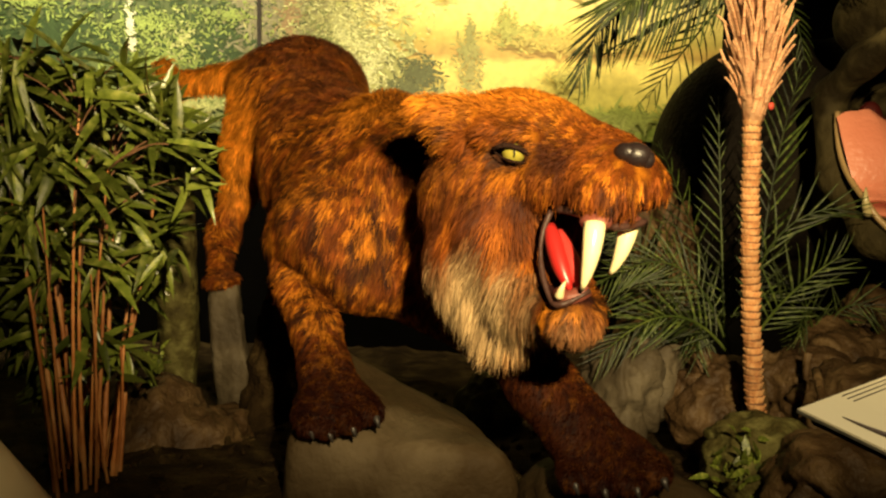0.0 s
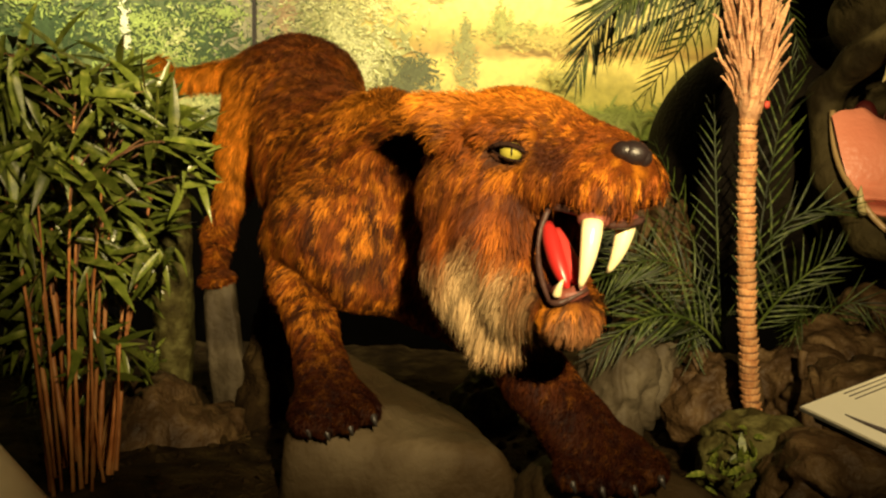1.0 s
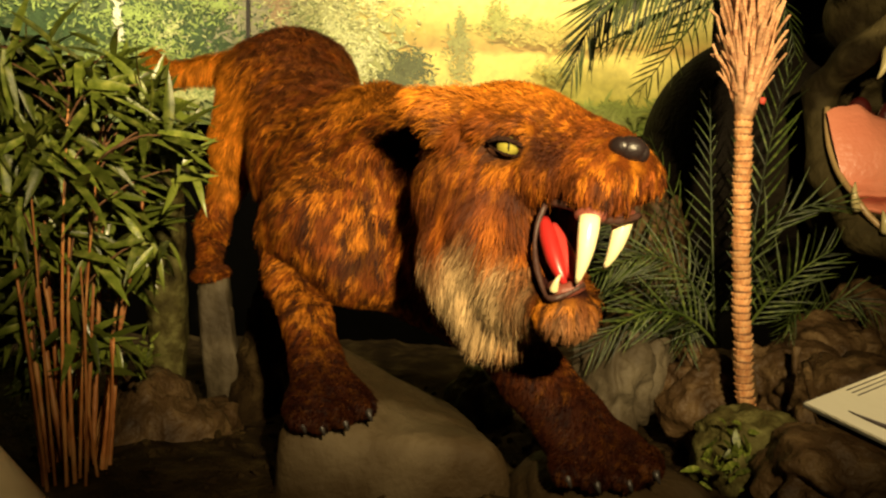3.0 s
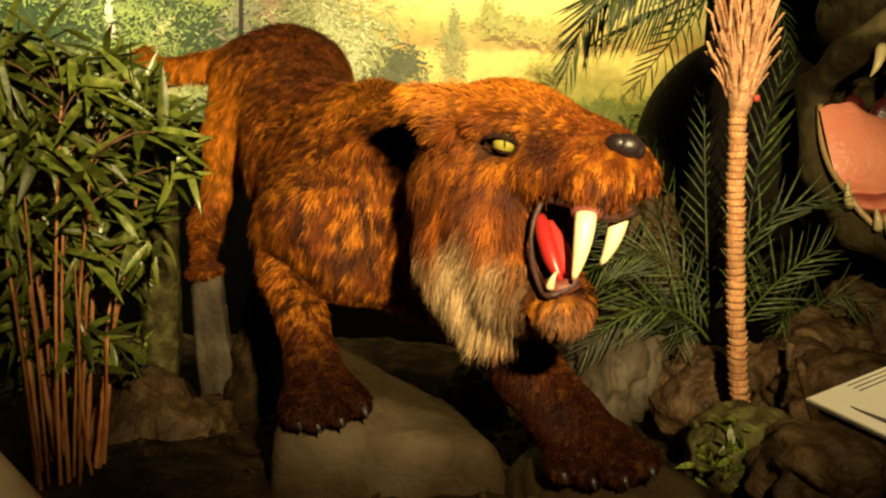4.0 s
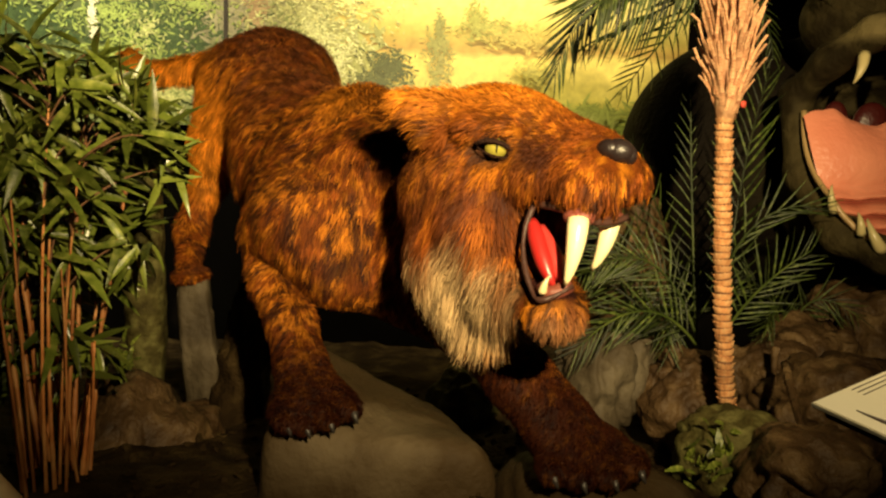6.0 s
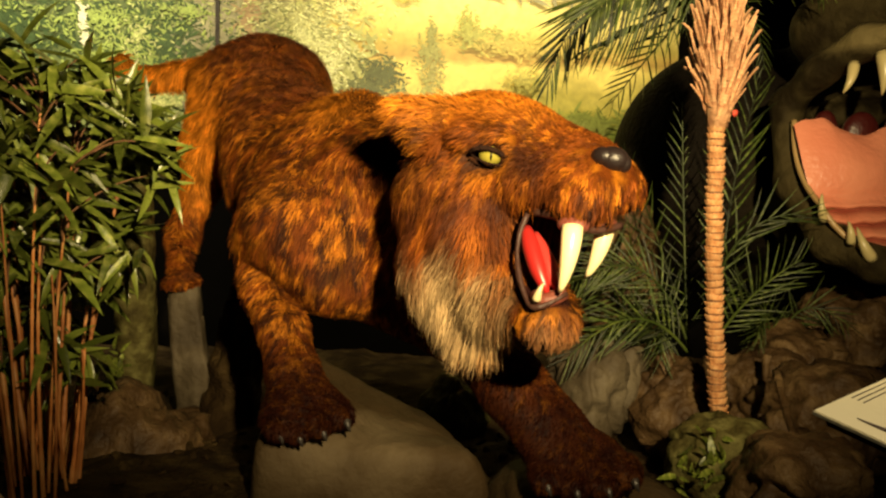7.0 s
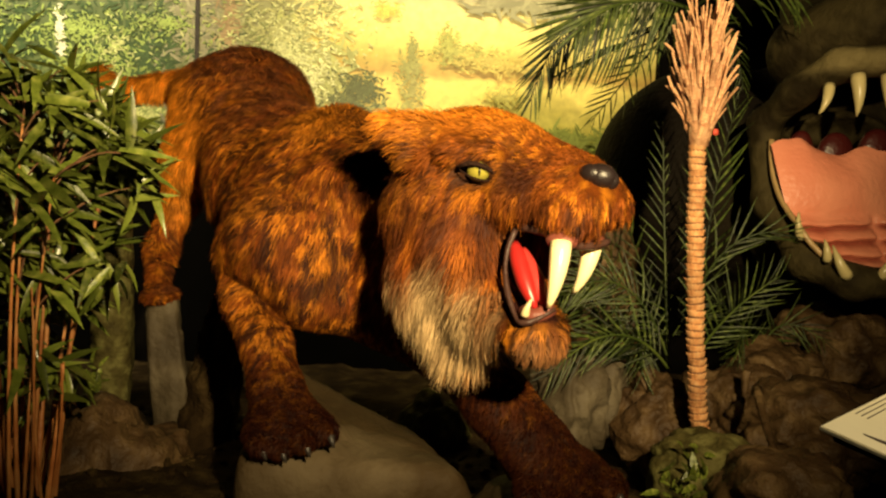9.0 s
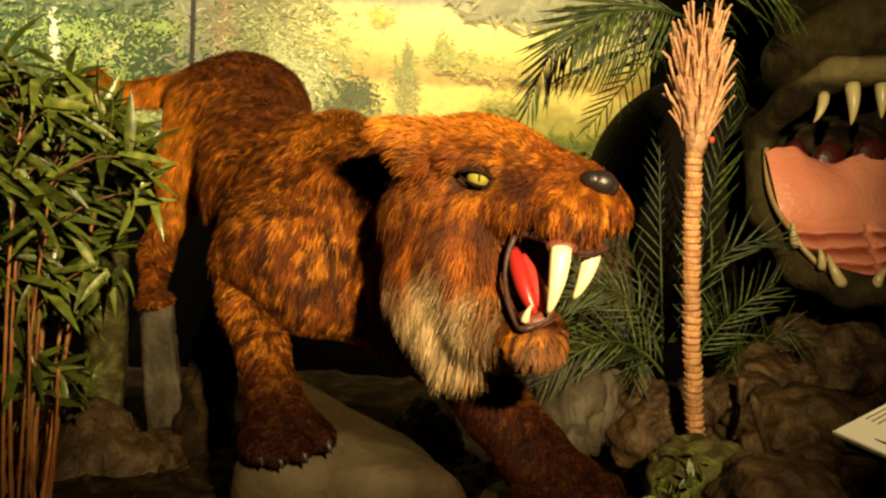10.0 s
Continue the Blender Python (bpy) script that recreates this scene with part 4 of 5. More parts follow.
cane((-0.650, 1.400, 0.833), (-0.648, 1.400, 1.292), 0.0036)
LEAF = [blade("leaf", w, bd, 0.35) for w, bd in ((0.09, 0.1), (0.1, 0.2), (0.085, 0.3), (0.108, 0.14))]
for me in LEAF:
    me.materials.append(M_LEAF)
leafposes = []
sprays = 0
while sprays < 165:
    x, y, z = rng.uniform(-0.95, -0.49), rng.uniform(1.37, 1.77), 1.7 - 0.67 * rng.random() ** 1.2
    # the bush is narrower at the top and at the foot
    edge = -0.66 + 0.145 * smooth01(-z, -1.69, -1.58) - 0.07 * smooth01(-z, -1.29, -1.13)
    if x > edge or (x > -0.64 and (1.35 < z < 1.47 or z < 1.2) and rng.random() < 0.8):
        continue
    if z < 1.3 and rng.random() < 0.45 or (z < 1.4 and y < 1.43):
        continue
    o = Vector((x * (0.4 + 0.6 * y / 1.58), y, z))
    stalk = min(canes, key=lambda c: min((p - o).length for p in c))
    near = min(stalk, key=lambda p: (p - o - Vector((0, 0, -0.08))).length)
    bm = bmesh.new()
    tw = bezier(near - BAM, (near + o) / 2 - BAM + Vector((0, 0, 0.03)), o - BAM, 5)
    tube(bm, tw, [0.0024, 0.002, 0.0018, 0.0016, 0.0014, 0.001], 5)
    part("branch", bm, M_CORE, bamboo)
    lead = Vector((rng.normal(0.55 if x > -0.77 else 0.1, 0.6), rng.normal(-0.25, 0.5), rng.normal(-0.22, 0.3)))
    for j in range(int(rng.integers(5, 9))):
        way = lead.normalized() + Vector(rng.normal(0, 0.55, 3))
        way.z -= 0.06
        s = rng.uniform(0.075, 0.135)
        up = Vector((rng.normal(0.2, 0.45), rng.normal(-0.8, 0.45), 0.9))
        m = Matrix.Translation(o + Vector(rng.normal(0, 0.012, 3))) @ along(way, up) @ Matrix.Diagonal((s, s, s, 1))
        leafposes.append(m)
    sprays += 1
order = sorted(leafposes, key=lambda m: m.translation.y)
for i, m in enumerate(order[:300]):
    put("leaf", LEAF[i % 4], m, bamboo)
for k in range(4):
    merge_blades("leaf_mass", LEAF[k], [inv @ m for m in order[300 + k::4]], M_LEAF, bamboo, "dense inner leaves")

# palms
LEAFLET = blade("leaflet", 0.036, 0.16, 0.5, 5)
LEAFLET.materials.append(M_FERN)


def frond(parent, pts, count, reach, lean=0.75, droop=0.15, facing=(0, -1, 0.2), start=0.08, thick=0.0045):
    """A pinnate frond: a rachis and its leaflets in two rows, longest in the middle."""
    path = bezier(*pts, 24)
    bm = bmesh.new()
    base = parent.location
    tube(bm, [p - base for p in path], [thick * (1 - 0.75 * i / 24) for i in range(25)], 6)
    ra = part("frond", bm, M_FERN, parent)
    count = int(count * 0.72)
    for k in range(count):
        t = start + (1 - start) * (k // 2 + 0.5) / (count / 2)
        i = min(23, int(t * 24))
        p = path[i].lerp(path[i + 1], t * 24 - i) if t < 1 else path[24]
        tan = (path[i + 1] - path[i]).normalized()
        side = tan.cross(Vector(facing)).normalized() * (1 if k % 2 else -1)
        way = side * (1 - 0.45 * t) + tan * (lean + 0.5 * t) + Vector(rng.normal(0, 0.09, 3))
        way.z -= droop
        s = reach * (0.45 + 0.75 * math.sin(math.pi * (0.12 + 0.8 * t))) * rng.uniform(0.85, 1.12)
        m = Matrix.Translation(p - base) @ along(way, Vector(facing) + Vector(rng.normal(0, 0.25, 3))) @ Matrix.Diagonal((s, s * 0.75, s, 1))
        ob = new("leaflet", LEAFLET)
        ob.parent = ra
        ob.matrix_basis = m


foot = Vector((0.720, 1.690, 0.924))
palm = stand("palm_tree", foot, "slender artificial palm with ringed orange trunk and fibrous crown", "tree")
stem = bezier((0.720, 1.690, 0.924), (0.691, 1.734, 1.292), (0.700, 1.773, 1.642), 46)
stem = [p + Vector((0.0015 * math.sin(i * 0.7), 0, 0)) for i, p in enumerate(stem)]
bm = bmesh.new()
tube(bm, [p - foot for p in stem], [0.0172] * 47, 14)
part("trunk", bm, M_CORE, palm)
# ragged ring scars round the trunk
rings = []
for v in range(3):
    bm = bmesh.new()
    lo, hi, lip2 = [], [], []
    for k in range(26):
        a = 6.28318 * k / 26
        jag = (0.0035 if k % 2 else 0.0) * rng.uniform(0.4, 1.3)
        lo.append(bm.verts.new((0.0222 * math.cos(a), 0.0222 * math.sin(a), -0.002)))
        r = 0.0258 + jag
        hi.append(bm.verts.new((r * math.cos(a), r * math.sin(a), 0.0105 + jag * 1.2)))
        lip2.append(bm.verts.new((0.0218 * math.cos(a), 0.0218 * math.sin(a), 0.0125)))
    for k in range(26):
        j = (k + 1) % 26
        bm.faces.new((lo[k], lo[j], hi[j], hi[k]))
        bm.faces.new((hi[k], hi[j], lip2[j], lip2[k]))
    me = bpy.data.meshes.new("ring_scar")
    bm.to_mesh(me)
    bm.free()
    me.materials.append(M_TRUNK)
    rings.append(me)
for i in range(46):
    way = (stem[i + 1] - stem[i]).normalized()
    taper = 0.79 - 0.03 * i / 46
    m = Matrix.Translation(stem[i] - foot) @ way.to_track_quat("Z", "Y").to_matrix().to_4x4() @ pose(0, 0, 0, rng.normal(0, 3), rng.normal(0, 3), rng.uniform(0, 360)) @ Matrix.Diagonal((taper, taper, 0.86, 1))
    ob = new("ring_scar", rings[i % 3])
    ob.parent = palm
    ob.matrix_basis = m
# fibrous sheaths of the crown
top = stem[-1]
strips = []
for v in range(3):
    bm = bmesh.new()
    rows = []
    for i in range(7):
        t = i / 6
        w = 0.0075 * (1 - 0.75 * t ** 1.5) + 0.0008
        out = 0.03 * t ** (1.0 + 0.5 * v) * (1 if v < 2 else 1.4)
        rows.append([bm.verts.new((out + 0.002, -w, t)), bm.verts.new((out + 0.0045, 0, t)), bm.verts.new((out + 0.002, w, t)), bm.verts.new((out - 0.0015, 0, t))])
    for a, b in zip(rows, rows[1:]):
        for k in range(4):
            bm.faces.new((a[k], a[(k + 1) % 4], b[(k + 1) % 4], b[k]))
    me = bpy.data.meshes.new("sheath_strip")
    bm.to_mesh(me)
    bm.free()
    me.materials.append(M_SHEATH)
    strips.append(me)
for i in range(170):
    t = (i / 170) ** 0.85
    a = rng.uniform(0, 360)
    h = -0.01 + 0.215 * t
    r = 0.017 + 0.02 * math.sin(math.pi * min(1, t * 0.95 + 0.05))
    ln = rng.uniform(0.07, 0.13) * (1 + 0.45 * max(0, t - 0.6))
    c, s = math.cos(radians(a)), math.sin(radians(a))
    m = Matrix.Translation(top - foot + Vector((r * c, r * s, h))) @ pose(0, 0, 0, 0, 0, a) @ pose(0, 0, 0, rng.normal(0, 6), rng.normal(1, 5) * (1 - 0.5 * t) - 9 * max(0, t - 0.45), rng.normal(0, 20)) @ Matrix.Diagonal((rng.uniform(0.5, 1.3), rng.uniform(0.3, 1.05), ln, 1))
    ob = new("sheath_strip", strips[i % 3])
    ob.parent = palm
    ob.matrix_basis = m
bm = bmesh.new()
tube(bm, [top - foot + Vector((0, 0, z)) for z in (-0.02, 0.05, 0.12, 0.2, 0.27)], [0.023, 0.03, 0.033, 0.028, 0.022], 12)
part("crown_core", bm, M_SHEATH, palm)
M_TAG = mat("red_tag", [(0.5, 0.05, 0.03), (0.6, 0.08, 0.05)], 20, 0.5, 0.2)
bm = bmesh.new()
box(bm, (0.022, -0.03, 0.005), (0.034, -0.024, 0.02))
bmesh.ops.bevel(bm, geom=bm.edges[:], offset=0.002, segments=2, affect="EDGES")
tg = part("tag", bm, M_TAG, palm, "small red plastic tag")
tg.location = top - foot
# crown fronds
C1 = (0.678, 1.819, 1.948)
frond(palm, (C1, (0.423, 1.967, 2.089), (0.336, 1.980, 1.730)), 120, 0.135, 0.7, 0.5)
frond(palm, (C1, (0.592, 1.886, 1.888), (0.424, 2.037, 1.819)), 100, 0.095, 0.6, 0.8)
frond(palm, (C1, (0.695, 2.233, 1.881), (0.624, 2.421, 1.728)), 40, 0.12, 0.8, 0.25)
frond(palm, ((0.734, 1.888, 1.960), (0.868, 1.986, 1.988), (0.918, 2.013, 1.796)), 40, 0.075, 0.5, 0.3)
frond(palm, (C1, (0.477, 1.750, 1.979), (0.367, 1.689, 1.842)), 100, 0.12, 0.6, 0.7)
frond(palm, (C1, (0.967, 1.949, 2.145), (1.067, 2.033, 2.034)), 40, 0.14, 0.6, 0.2)

fx = Vector((0.760, 1.949, 0.996))
fx.z = ground_height(fx.x, fx.y) - 0.02
fern = stand("areca_palm", fx, "low dark green areca palm with long feathery fronds", "plant", "low palms")
root0 = tuple(fx)
frond(fern, ((0.733, 1.937, 1.059), (0.711, 1.974, 1.380), (0.702, 2.011, 1.702)), 56, 0.078, 0.35, -0.35, start=0.05)
frond(fern, ((0.823, 1.982, 1.050), (0.836, 2.028, 1.455), (0.955, 2.110, 1.780)), 52, 0.125, 0.75, -0.12)
frond(fern, ((0.793, 1.917, 1.080), (0.834, 1.851, 1.224), (0.946, 1.806, 1.316)), 44, 0.1, 0.6, 0.0)
frond(fern, ((0.812, 2.000, 1.200), (0.851, 1.954, 1.429), (1.010, 1.916, 1.421)), 24, 0.12, 1.3, 0.05)
frond(fern, ((0.736, 1.937, 1.059), (0.641, 1.974, 1.349), (0.454, 1.920, 1.248)), 60, 0.11, 0.7, 0.3)
frond(fern, ((0.736, 1.935, 1.044), (0.584, 1.913, 1.238), (0.380, 1.801, 1.057)), 56, 0.11, 0.8, 0.2)
frond(fern, ((0.782, 2.031, 1.022), (0.706, 2.066, 1.296), (0.633, 2.304, 1.593)), 40, 0.09, 0.8, 0.1)
f2 = Vector((0.699, 2.225, 0.922))
f2.z = ground_height(f2.x, f2.y) - 0.02
fern2 = stand("areca_palm", f2, "low drooping dark palm clump with glossy narrow leaflets", "plant", "low palms")
frond(fern2, ((0.667, 2.177, 0.934), (0.611, 2.171, 1.299), (0.408, 1.968, 1.211)), 56, 0.12, 0.7, 0.5)
frond(fern2, ((0.684, 2.177, 0.934), (0.628, 2.165, 1.251), (0.502, 1.940, 0.994)), 50, 0.12, 0.6, 0.6)
frond(fern2, ((0.684, 2.128, 0.947), (0.693, 2.113, 1.259), (0.646, 1.888, 1.039)), 50, 0.11, 0.6, 0.6)
frond(fern2, ((0.699, 2.225, 0.922), (0.604, 2.280, 1.373), (0.521, 2.278, 1.321)), 50, 0.11, 0.6, 0.3)
frond(fern2, ((0.699, 2.225, 0.922), (0.694, 2.252, 1.157), (0.596, 2.081, 1.386)), 44, 0.08, 0.6, 0.2)
f3 = Vector((1.097, 2.164, 0.978))
f3.z = ground_height(f3.x, f3.y) - 0.02
fern3 = stand("areca_palm", f3, "low palm clump in the shade below the gaping head", "plant", "low palms")
frond(fern3, ((1.055, 2.116, 0.990), (0.986, 2.046, 1.227), (0.888, 1.883, 1.089)), 40, 0.09, 0.6, 0.4)
frond(fern3, ((1.072, 2.116, 0.990), (1.073, 2.094, 1.238), (1.220, 2.022, 1.111)), 40, 0.09, 0.6, 0.4)
frond(fern3, ((1.072, 2.116, 0.990), (1.018, 2.144, 1.214), (0.905, 2.148, 1.211)), 40, 0.09, 0.6, 0.3)

# small green sprigs among the stones
for at, n in (((0.629, 1.494, 0.931), 34), ((0.676, 1.439, 0.912), 20), ((0.870, 1.516, 0.950), 22), ((0.545, 1.425, 0.916), 16), ((-0.659, 1.742, 1.027), 26)):
    o = Vector(at)
    sprig = stand("ground_ivy", o, "small sprig of dull green leaves between the stones", "plant", "leaf sprigs")
    for k in range(n):
        s = rng.uniform(0.02, 0.042)
        m = Matrix.Translation(Vector(rng.normal(0, 0.022, 3)) * 1.0) @ along(rng.normal(0, 1, 3) + (0, -0.4, 0.2), (rng.normal(0, 0.4), -0.6, 0.8)) @ Matrix.Diagonal((s, s * 2.2, s, 1))
        ob = new("leaf", LEAF[k % 4])
        ob.parent = sprig
        ob.matrix_basis = m

# ---- the gaping reptile sculpture ----
rex = Clay((0.2, 1.7, 0.6), (2.1, 3.6, 2.75), 0.017)
# haunch behind the palm
rex.ball((1.221, 2.901, 1.545), (0.44, 0.4, 0.46), 0.05)
rex.limb((1.579, 2.872, 1.662), 0.3, (1.715, 2.581, 2.017), 0.3, 0.1)
# skull and brow
rex.ball((1.560, 2.354, 2.150), (0.33, 0.34, 0.28), 0.06)
rex.limb((1.242, 2.273, 1.955), 0.12, (1.348, 2.115, 2.016), 0.13, 0.06)
# upper lip
rex.limb((1.101, 2.222, 1.737), 0.04, (1.130, 2.124, 1.814), 0.045, 0.03)
rex.limb((1.130, 2.124, 1.814), 0.045, (1.183, 2.001, 1.876), 0.045, 0.03)
rex.limb((1.183, 2.001, 1.876), 0.042, (1.330, 1.957, 1.891), 0.045, 0.03)
rex.ball((1.200, 1.950, 1.887), 0.026, 0.02)
rex.ball((1.268, 1.933, 1.886), 0.026, 0.02)
# corner of the mouth and lower jaw
rex.limb((1.098, 2.242, 1.730), 0.045, (1.107, 2.184, 1.501), 0.045, 0.04)
rex.limb((1.107, 2.184, 1.501), 0.045, (1.154, 2.037, 1.340), 0.05, 0.04)
rex.limb((1.154, 2.037, 1.340), 0.05, (1.219, 1.926, 1.293), 0.042, 0.04)
rex.limb((1.219, 1.926, 1.293), 0.042, (1.384, 1.909, 1.301), 0.045, 0.04)
rex.limb((1.313, 2.378, 1.414), 0.16, (1.540, 2.251, 1.378), 0.18, 0.06)
rex.ball((1.601, 2.619, 1.676), (0.34, 0.3, 0.36), 0.06)
# throat and hollow mouth
rex.ball((1.397, 2.322, 1.592), (0.22, 0.2, 0.2), 0.03)
rex.ball((1.249, 2.095, 1.594), (0.15, 0.2, 0.118), 0.015, (0, 0, 0), True)
rex.ball((1.308, 2.118, 1.716), (0.16, 0.26, 0.08), 0.015, (0, 0, 0), True)
rv, rf = rex.mesh()
reptile = Build()
n1, n2 = noise_at(rv, 5.0), noise_at(rv, 30.0, 4.0)
tone = smooth01(n1 + 0.6 * n2, -0.5, 0.5)[:, None]
hide = np.array((0.014, 0.01, 0.004)) * (1 - tone) + np.array((0.05, 0.039, 0.016)) * tone
mouth = np.array((1.283, 2.094, 1.624))
red = (1 - smooth01(np.linalg.norm((rv - mouth) / np.array((0.175, 0.3, 0.155)), axis=1), 0.9, 1.0))[:, None]
# flesh turns maroon with height: the upper jaw's shadow put into the pigment
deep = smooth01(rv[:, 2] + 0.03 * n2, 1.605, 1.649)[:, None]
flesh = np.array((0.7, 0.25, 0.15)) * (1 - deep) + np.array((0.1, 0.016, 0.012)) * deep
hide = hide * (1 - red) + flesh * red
lipz = (1 - smooth01(np.abs(rv[:, 2] - np.array((1.210, 1.969, 1.880))[2] - 0.005), 0.02, 0.045)) * (1 - smooth01(rv[:, 1], 2.02, 2.12))
hide = hide * (1 - 0.7 * lipz[:, None]) + np.array((0.2, 0.16, 0.07)) * 0.7 * lipz[:, None]
# neck and haunch go near black with depth: dimness put into the pigment
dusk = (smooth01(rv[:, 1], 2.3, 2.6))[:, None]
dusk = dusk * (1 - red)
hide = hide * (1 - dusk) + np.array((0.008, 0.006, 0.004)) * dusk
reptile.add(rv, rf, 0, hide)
# fleshy floor of the mouth: a swollen cushion above five soft ribs, parted by a groove
edge_a = bezier((1.070, 2.130, 1.662), (1.064, 2.060, 1.392), (1.235, 1.950, 1.297), 84)
edge_b = bezier((1.510, 2.120, 1.663), (1.534, 2.100, 1.439), (1.436, 1.970, 1.281), 84)
sheet, tint = [], []
for i in range(85):
    v = i / 84
    for j in range(49):
        u = j / 48
        swell = 0.05 * math.sin(math.pi * min(1, v / 0.46)) ** 0.7 * math.sin(math.pi * min(1, 0.15 + u)) if v < 0.46 else 0.0
        turn = max(0.0, (v - 0.4) / 0.6 * 5 + 0.9 * (u - 0.35) ** 2 + 0.15 * noise.noise((u * 6, v * 6, 2)))
        soft = smooth01(v, 0.4, 0.5) * min(1.0, abs(u - 0.62) / 0.07 + 0.15)
        fold = math.sin(math.pi * (turn % 1) ** 1.5)
        rib = 0.034 * soft * fold ** 0.7
        p = edge_a[i].lerp(edge_b[i], u) - Vector((0, swell + rib, 0)) + Vector((0, 0, 0.004 * noise.noise((u * 9, v * 9, 5)) + max(0.0, 1 - v / 0.25) * (0.03 * noise.noise((u * 7, 1, 5)) + 0.02 * math.sin(u * 11))))
        sheet.append(p[:])
        warm = 0.5 + 0.5 * noise.noise((u * 4, v * 4, 8))
        # shade of the furrows between the ribs is put into the tint
        fold_shade = soft * max(0.0, 1 - 1.6 * fold)
        tint.append(((0.66 + 0.12 * warm) * (1 - 0.7 * fold_shade), (0.2 + 0.12 * warm) * (1 - 0.85 * fold_shade), (0.12 + 0.08 * warm) * (1 - 0.85 * fold_shade)))
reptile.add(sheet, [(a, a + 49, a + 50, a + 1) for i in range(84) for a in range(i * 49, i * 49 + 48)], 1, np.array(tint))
# dark red flaps hanging over it, darkened further for the upper jaw's shadow
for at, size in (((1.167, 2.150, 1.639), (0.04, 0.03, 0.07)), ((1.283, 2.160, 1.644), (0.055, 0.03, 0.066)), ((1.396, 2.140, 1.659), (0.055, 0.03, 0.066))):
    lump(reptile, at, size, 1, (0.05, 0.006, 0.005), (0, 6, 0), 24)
# teeth
DENT = (0.5, 0.42, 0.2)
for a, b, c, r in (((1.196, 1.947, 1.839), (1.195, 1.923, 1.777), (1.197, 1.939, 1.732), 0.019), ((1.152, 2.000, 1.816), (1.136, 1.969, 1.771), (1.122, 1.988, 1.739), 0.015),
                   ((1.273, 1.939, 1.843), (1.272, 1.926, 1.790), (1.277, 1.933, 1.754), 0.017),
                   ((1.104, 1.996, 1.404), (1.077, 1.971, 1.436), (1.091, 1.993, 1.474), 0.012), ((1.149, 1.938, 1.350), (1.138, 1.921, 1.381), (1.139, 1.942, 1.405), 0.012),
                   ((1.185, 1.901, 1.313), (1.149, 1.887, 1.347), (1.150, 1.920, 1.392), 0.016), ((1.274, 1.892, 1.314), (1.268, 1.874, 1.346), (1.315, 1.901, 1.367), 0.014)):
    horn(reptile, (a, b, c), (r, 0.002), 2, DENT, 12)
bm = bmesh.new()
rim = bezier((1.086, 2.159, 1.678), (1.075, 2.130, 1.533), (1.093, 2.022, 1.457), 10) + bezier((1.090, 2.001, 1.450), (1.139, 1.957, 1.332), (1.244, 1.895, 1.313), 10)
tube(bm, rim, [0.008] * len(rim), 10)
reptile.bmesh(bm, 1, (0.38, 0.25, 0.11))
M_HIDE = pigment("scaly_hide", 0.75, 0.0, 0.7, 55, spec=0.08)
M_FLESH = pigment("painted_flesh", 0.4, 0.0, 0.35, 50)
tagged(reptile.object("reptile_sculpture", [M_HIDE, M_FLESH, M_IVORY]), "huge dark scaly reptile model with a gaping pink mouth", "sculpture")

# ---- the sign and the cream bar ----
M_PAPER = mat("cream_panel", [(0.62, 0.55, 0.36), (0.7, 0.62, 0.42)], 6, 0.5, 0.08)
M_INK = mat("printed_ink", [(0.05, 0.03, 0.02), (0.09, 0.06, 0.04)], 40, 0.6, 0.05)
M_BACKING = mat("dark_backing", [(0.04, 0.03, 0.02), (0.08, 0.06, 0.04)], 20, 0.6, 0.3)
corner = Vector((0.198, 0.414, 1.372))
ex = (Vector((0.285, 0.481, 1.374)) - corner).normalized()
ez = Vector((0.1106, -0.1678, 0.9796)).normalized()
ey = ez.cross(ex)
ez = ex.cross(ey)
frame_m = Matrix.Translation(corner) @ Matrix((ex, ey, ez)).transposed().to_4x4()
sign = stand("information_sign", corner, "tilted cream information panel with small dark print", "sign")
sign.matrix_basis = frame_m


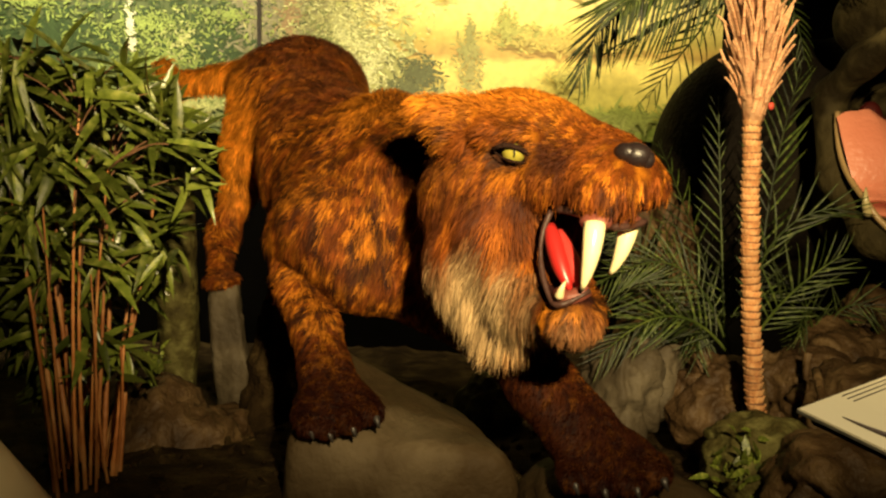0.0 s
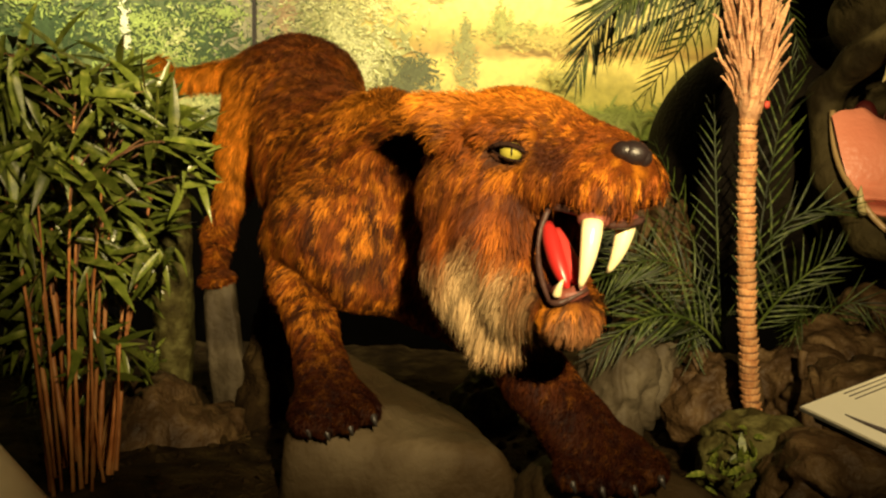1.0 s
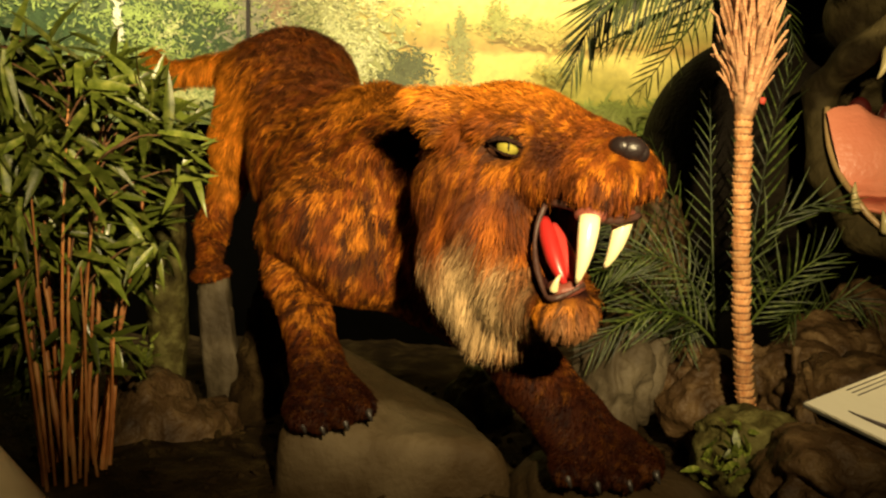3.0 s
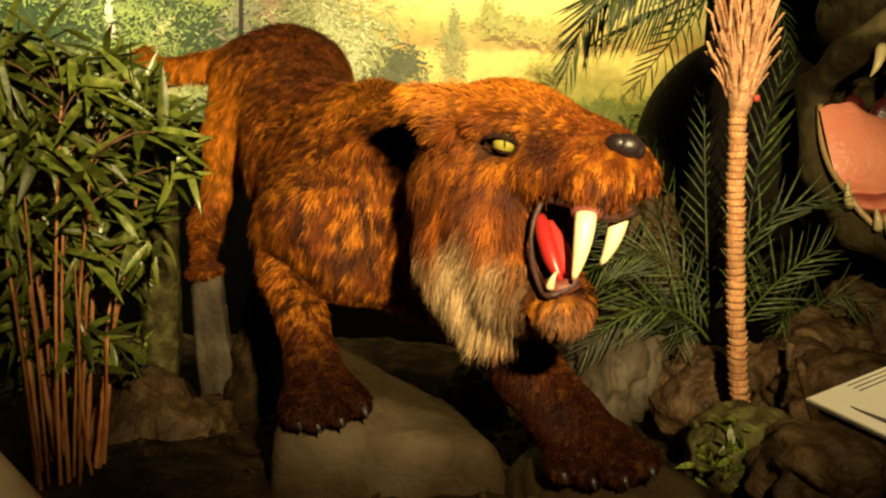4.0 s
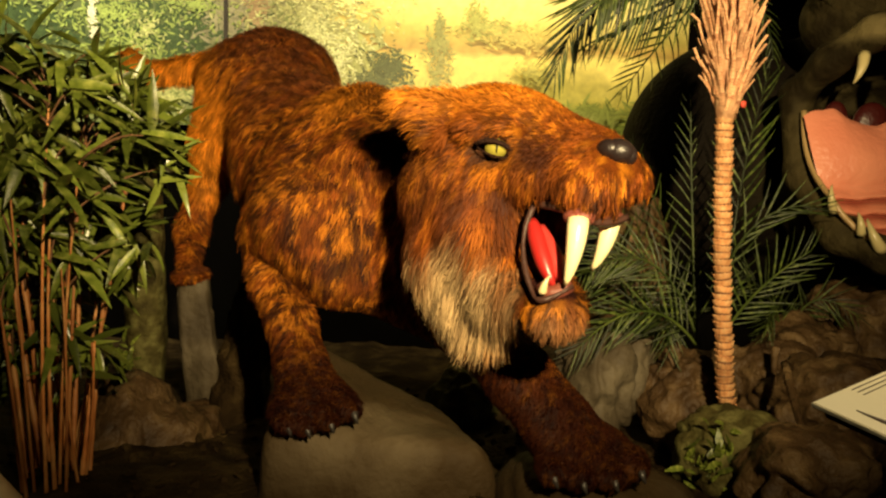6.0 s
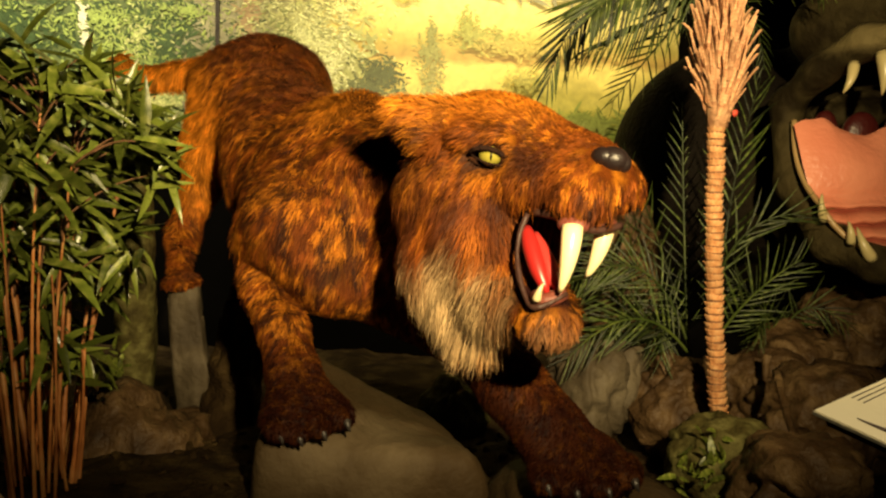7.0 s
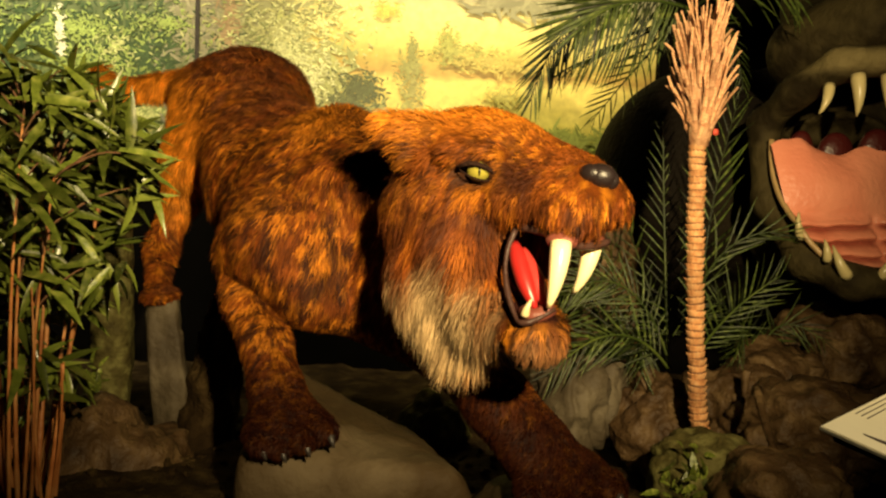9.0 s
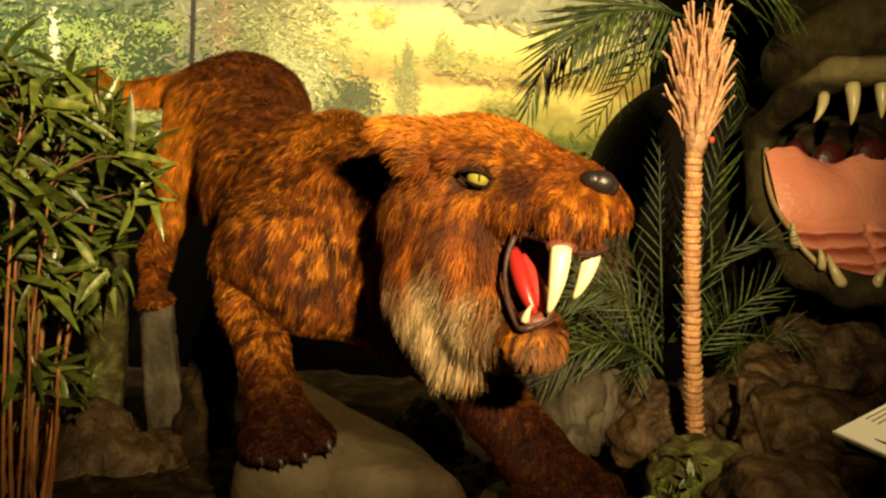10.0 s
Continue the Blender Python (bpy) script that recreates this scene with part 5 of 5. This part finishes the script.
def on_sign(name, lo, hi, material, bevel=0.0, label=""):
    bm = bmesh.new()
    box(bm, lo, hi)
    if bevel:
        bmesh.ops.bevel(bm, geom=bm.edges[:], offset=bevel, segments=2, affect="EDGES")
    return part(name, bm, material, sign, label, smooth=False)


on_sign("panel", (0, -0.2, -0.003), (0.3, 0, 0), M_PAPER, 0.0006)
on_sign("backing_board", (0.006, -0.194, -0.008), (0.294, -0.006, -0.0032), M_BACKING, 0.001, "dark backing board")
for i in range(3):
    y = -0.0035 - 0.0034 * i
    on_sign("text_line", (0.044, y - 0.0005, 0.0002), (0.044 + (0.21 if i != 3 else 0.12), y, 0.0006), M_INK)
for i in range(8):
    y = -0.075 - 0.0055 * i
    on_sign("text_line", (0.044, y - 0.0018, 0.0002), (0.044 + (0.21 if i % 4 != 3 else 0.12), y, 0.0006), M_INK)
bm = bmesh.new()
tube(bm, bezier((0.0155, -0.018, 0.0004), (0.014, -0.032, 0.0004), (0.021, -0.06, 0.0004), 8), [0.0003, 0.0006, 0.0009, 0.0012, 0.0015, 0.0018, 0.002, 0.002, 0.0018], 6)
part("tooth_drawing", bm, M_INK, sign, "dark printed drawing of a sabre tooth")
bm = bmesh.new()
tube(bm, [(0.15, -0.1, -0.014), (0.15, -0.1, -0.1)], [0.012, 0.012], 12)
pole = part("post", bm, M_BACKING, sign, "dark metal post")
bm = bmesh.new()
pc = frame_m @ Vector((0.15, -0.1, -0.09))
inv_s = frame_m.inverted()
tube(bm, [inv_s @ pc, inv_s @ Vector((pc.x, pc.y, 0.02))], [0.016, 0.016], 14)
tube(bm, [inv_s @ Vector((pc.x, pc.y, 0.02)), inv_s @ Vector((pc.x, pc.y, 0.0))], [0.12, 0.12], 24)
part("stand_foot", bm, M_BACKING, sign, "dark metal floor stand")
# cream bar added as a stand-in for a near thing of unknown kind
M_BAR = mat("cream_bar", [(0.7, 0.52, 0.26), (0.8, 0.64, 0.36)], 8, 0.5, 0.15)
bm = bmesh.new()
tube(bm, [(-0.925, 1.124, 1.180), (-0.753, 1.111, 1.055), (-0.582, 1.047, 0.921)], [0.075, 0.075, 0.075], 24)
tagged(part("corner_bar", bm, M_BAR), "thick smooth cream bar before the bamboo", "rail")
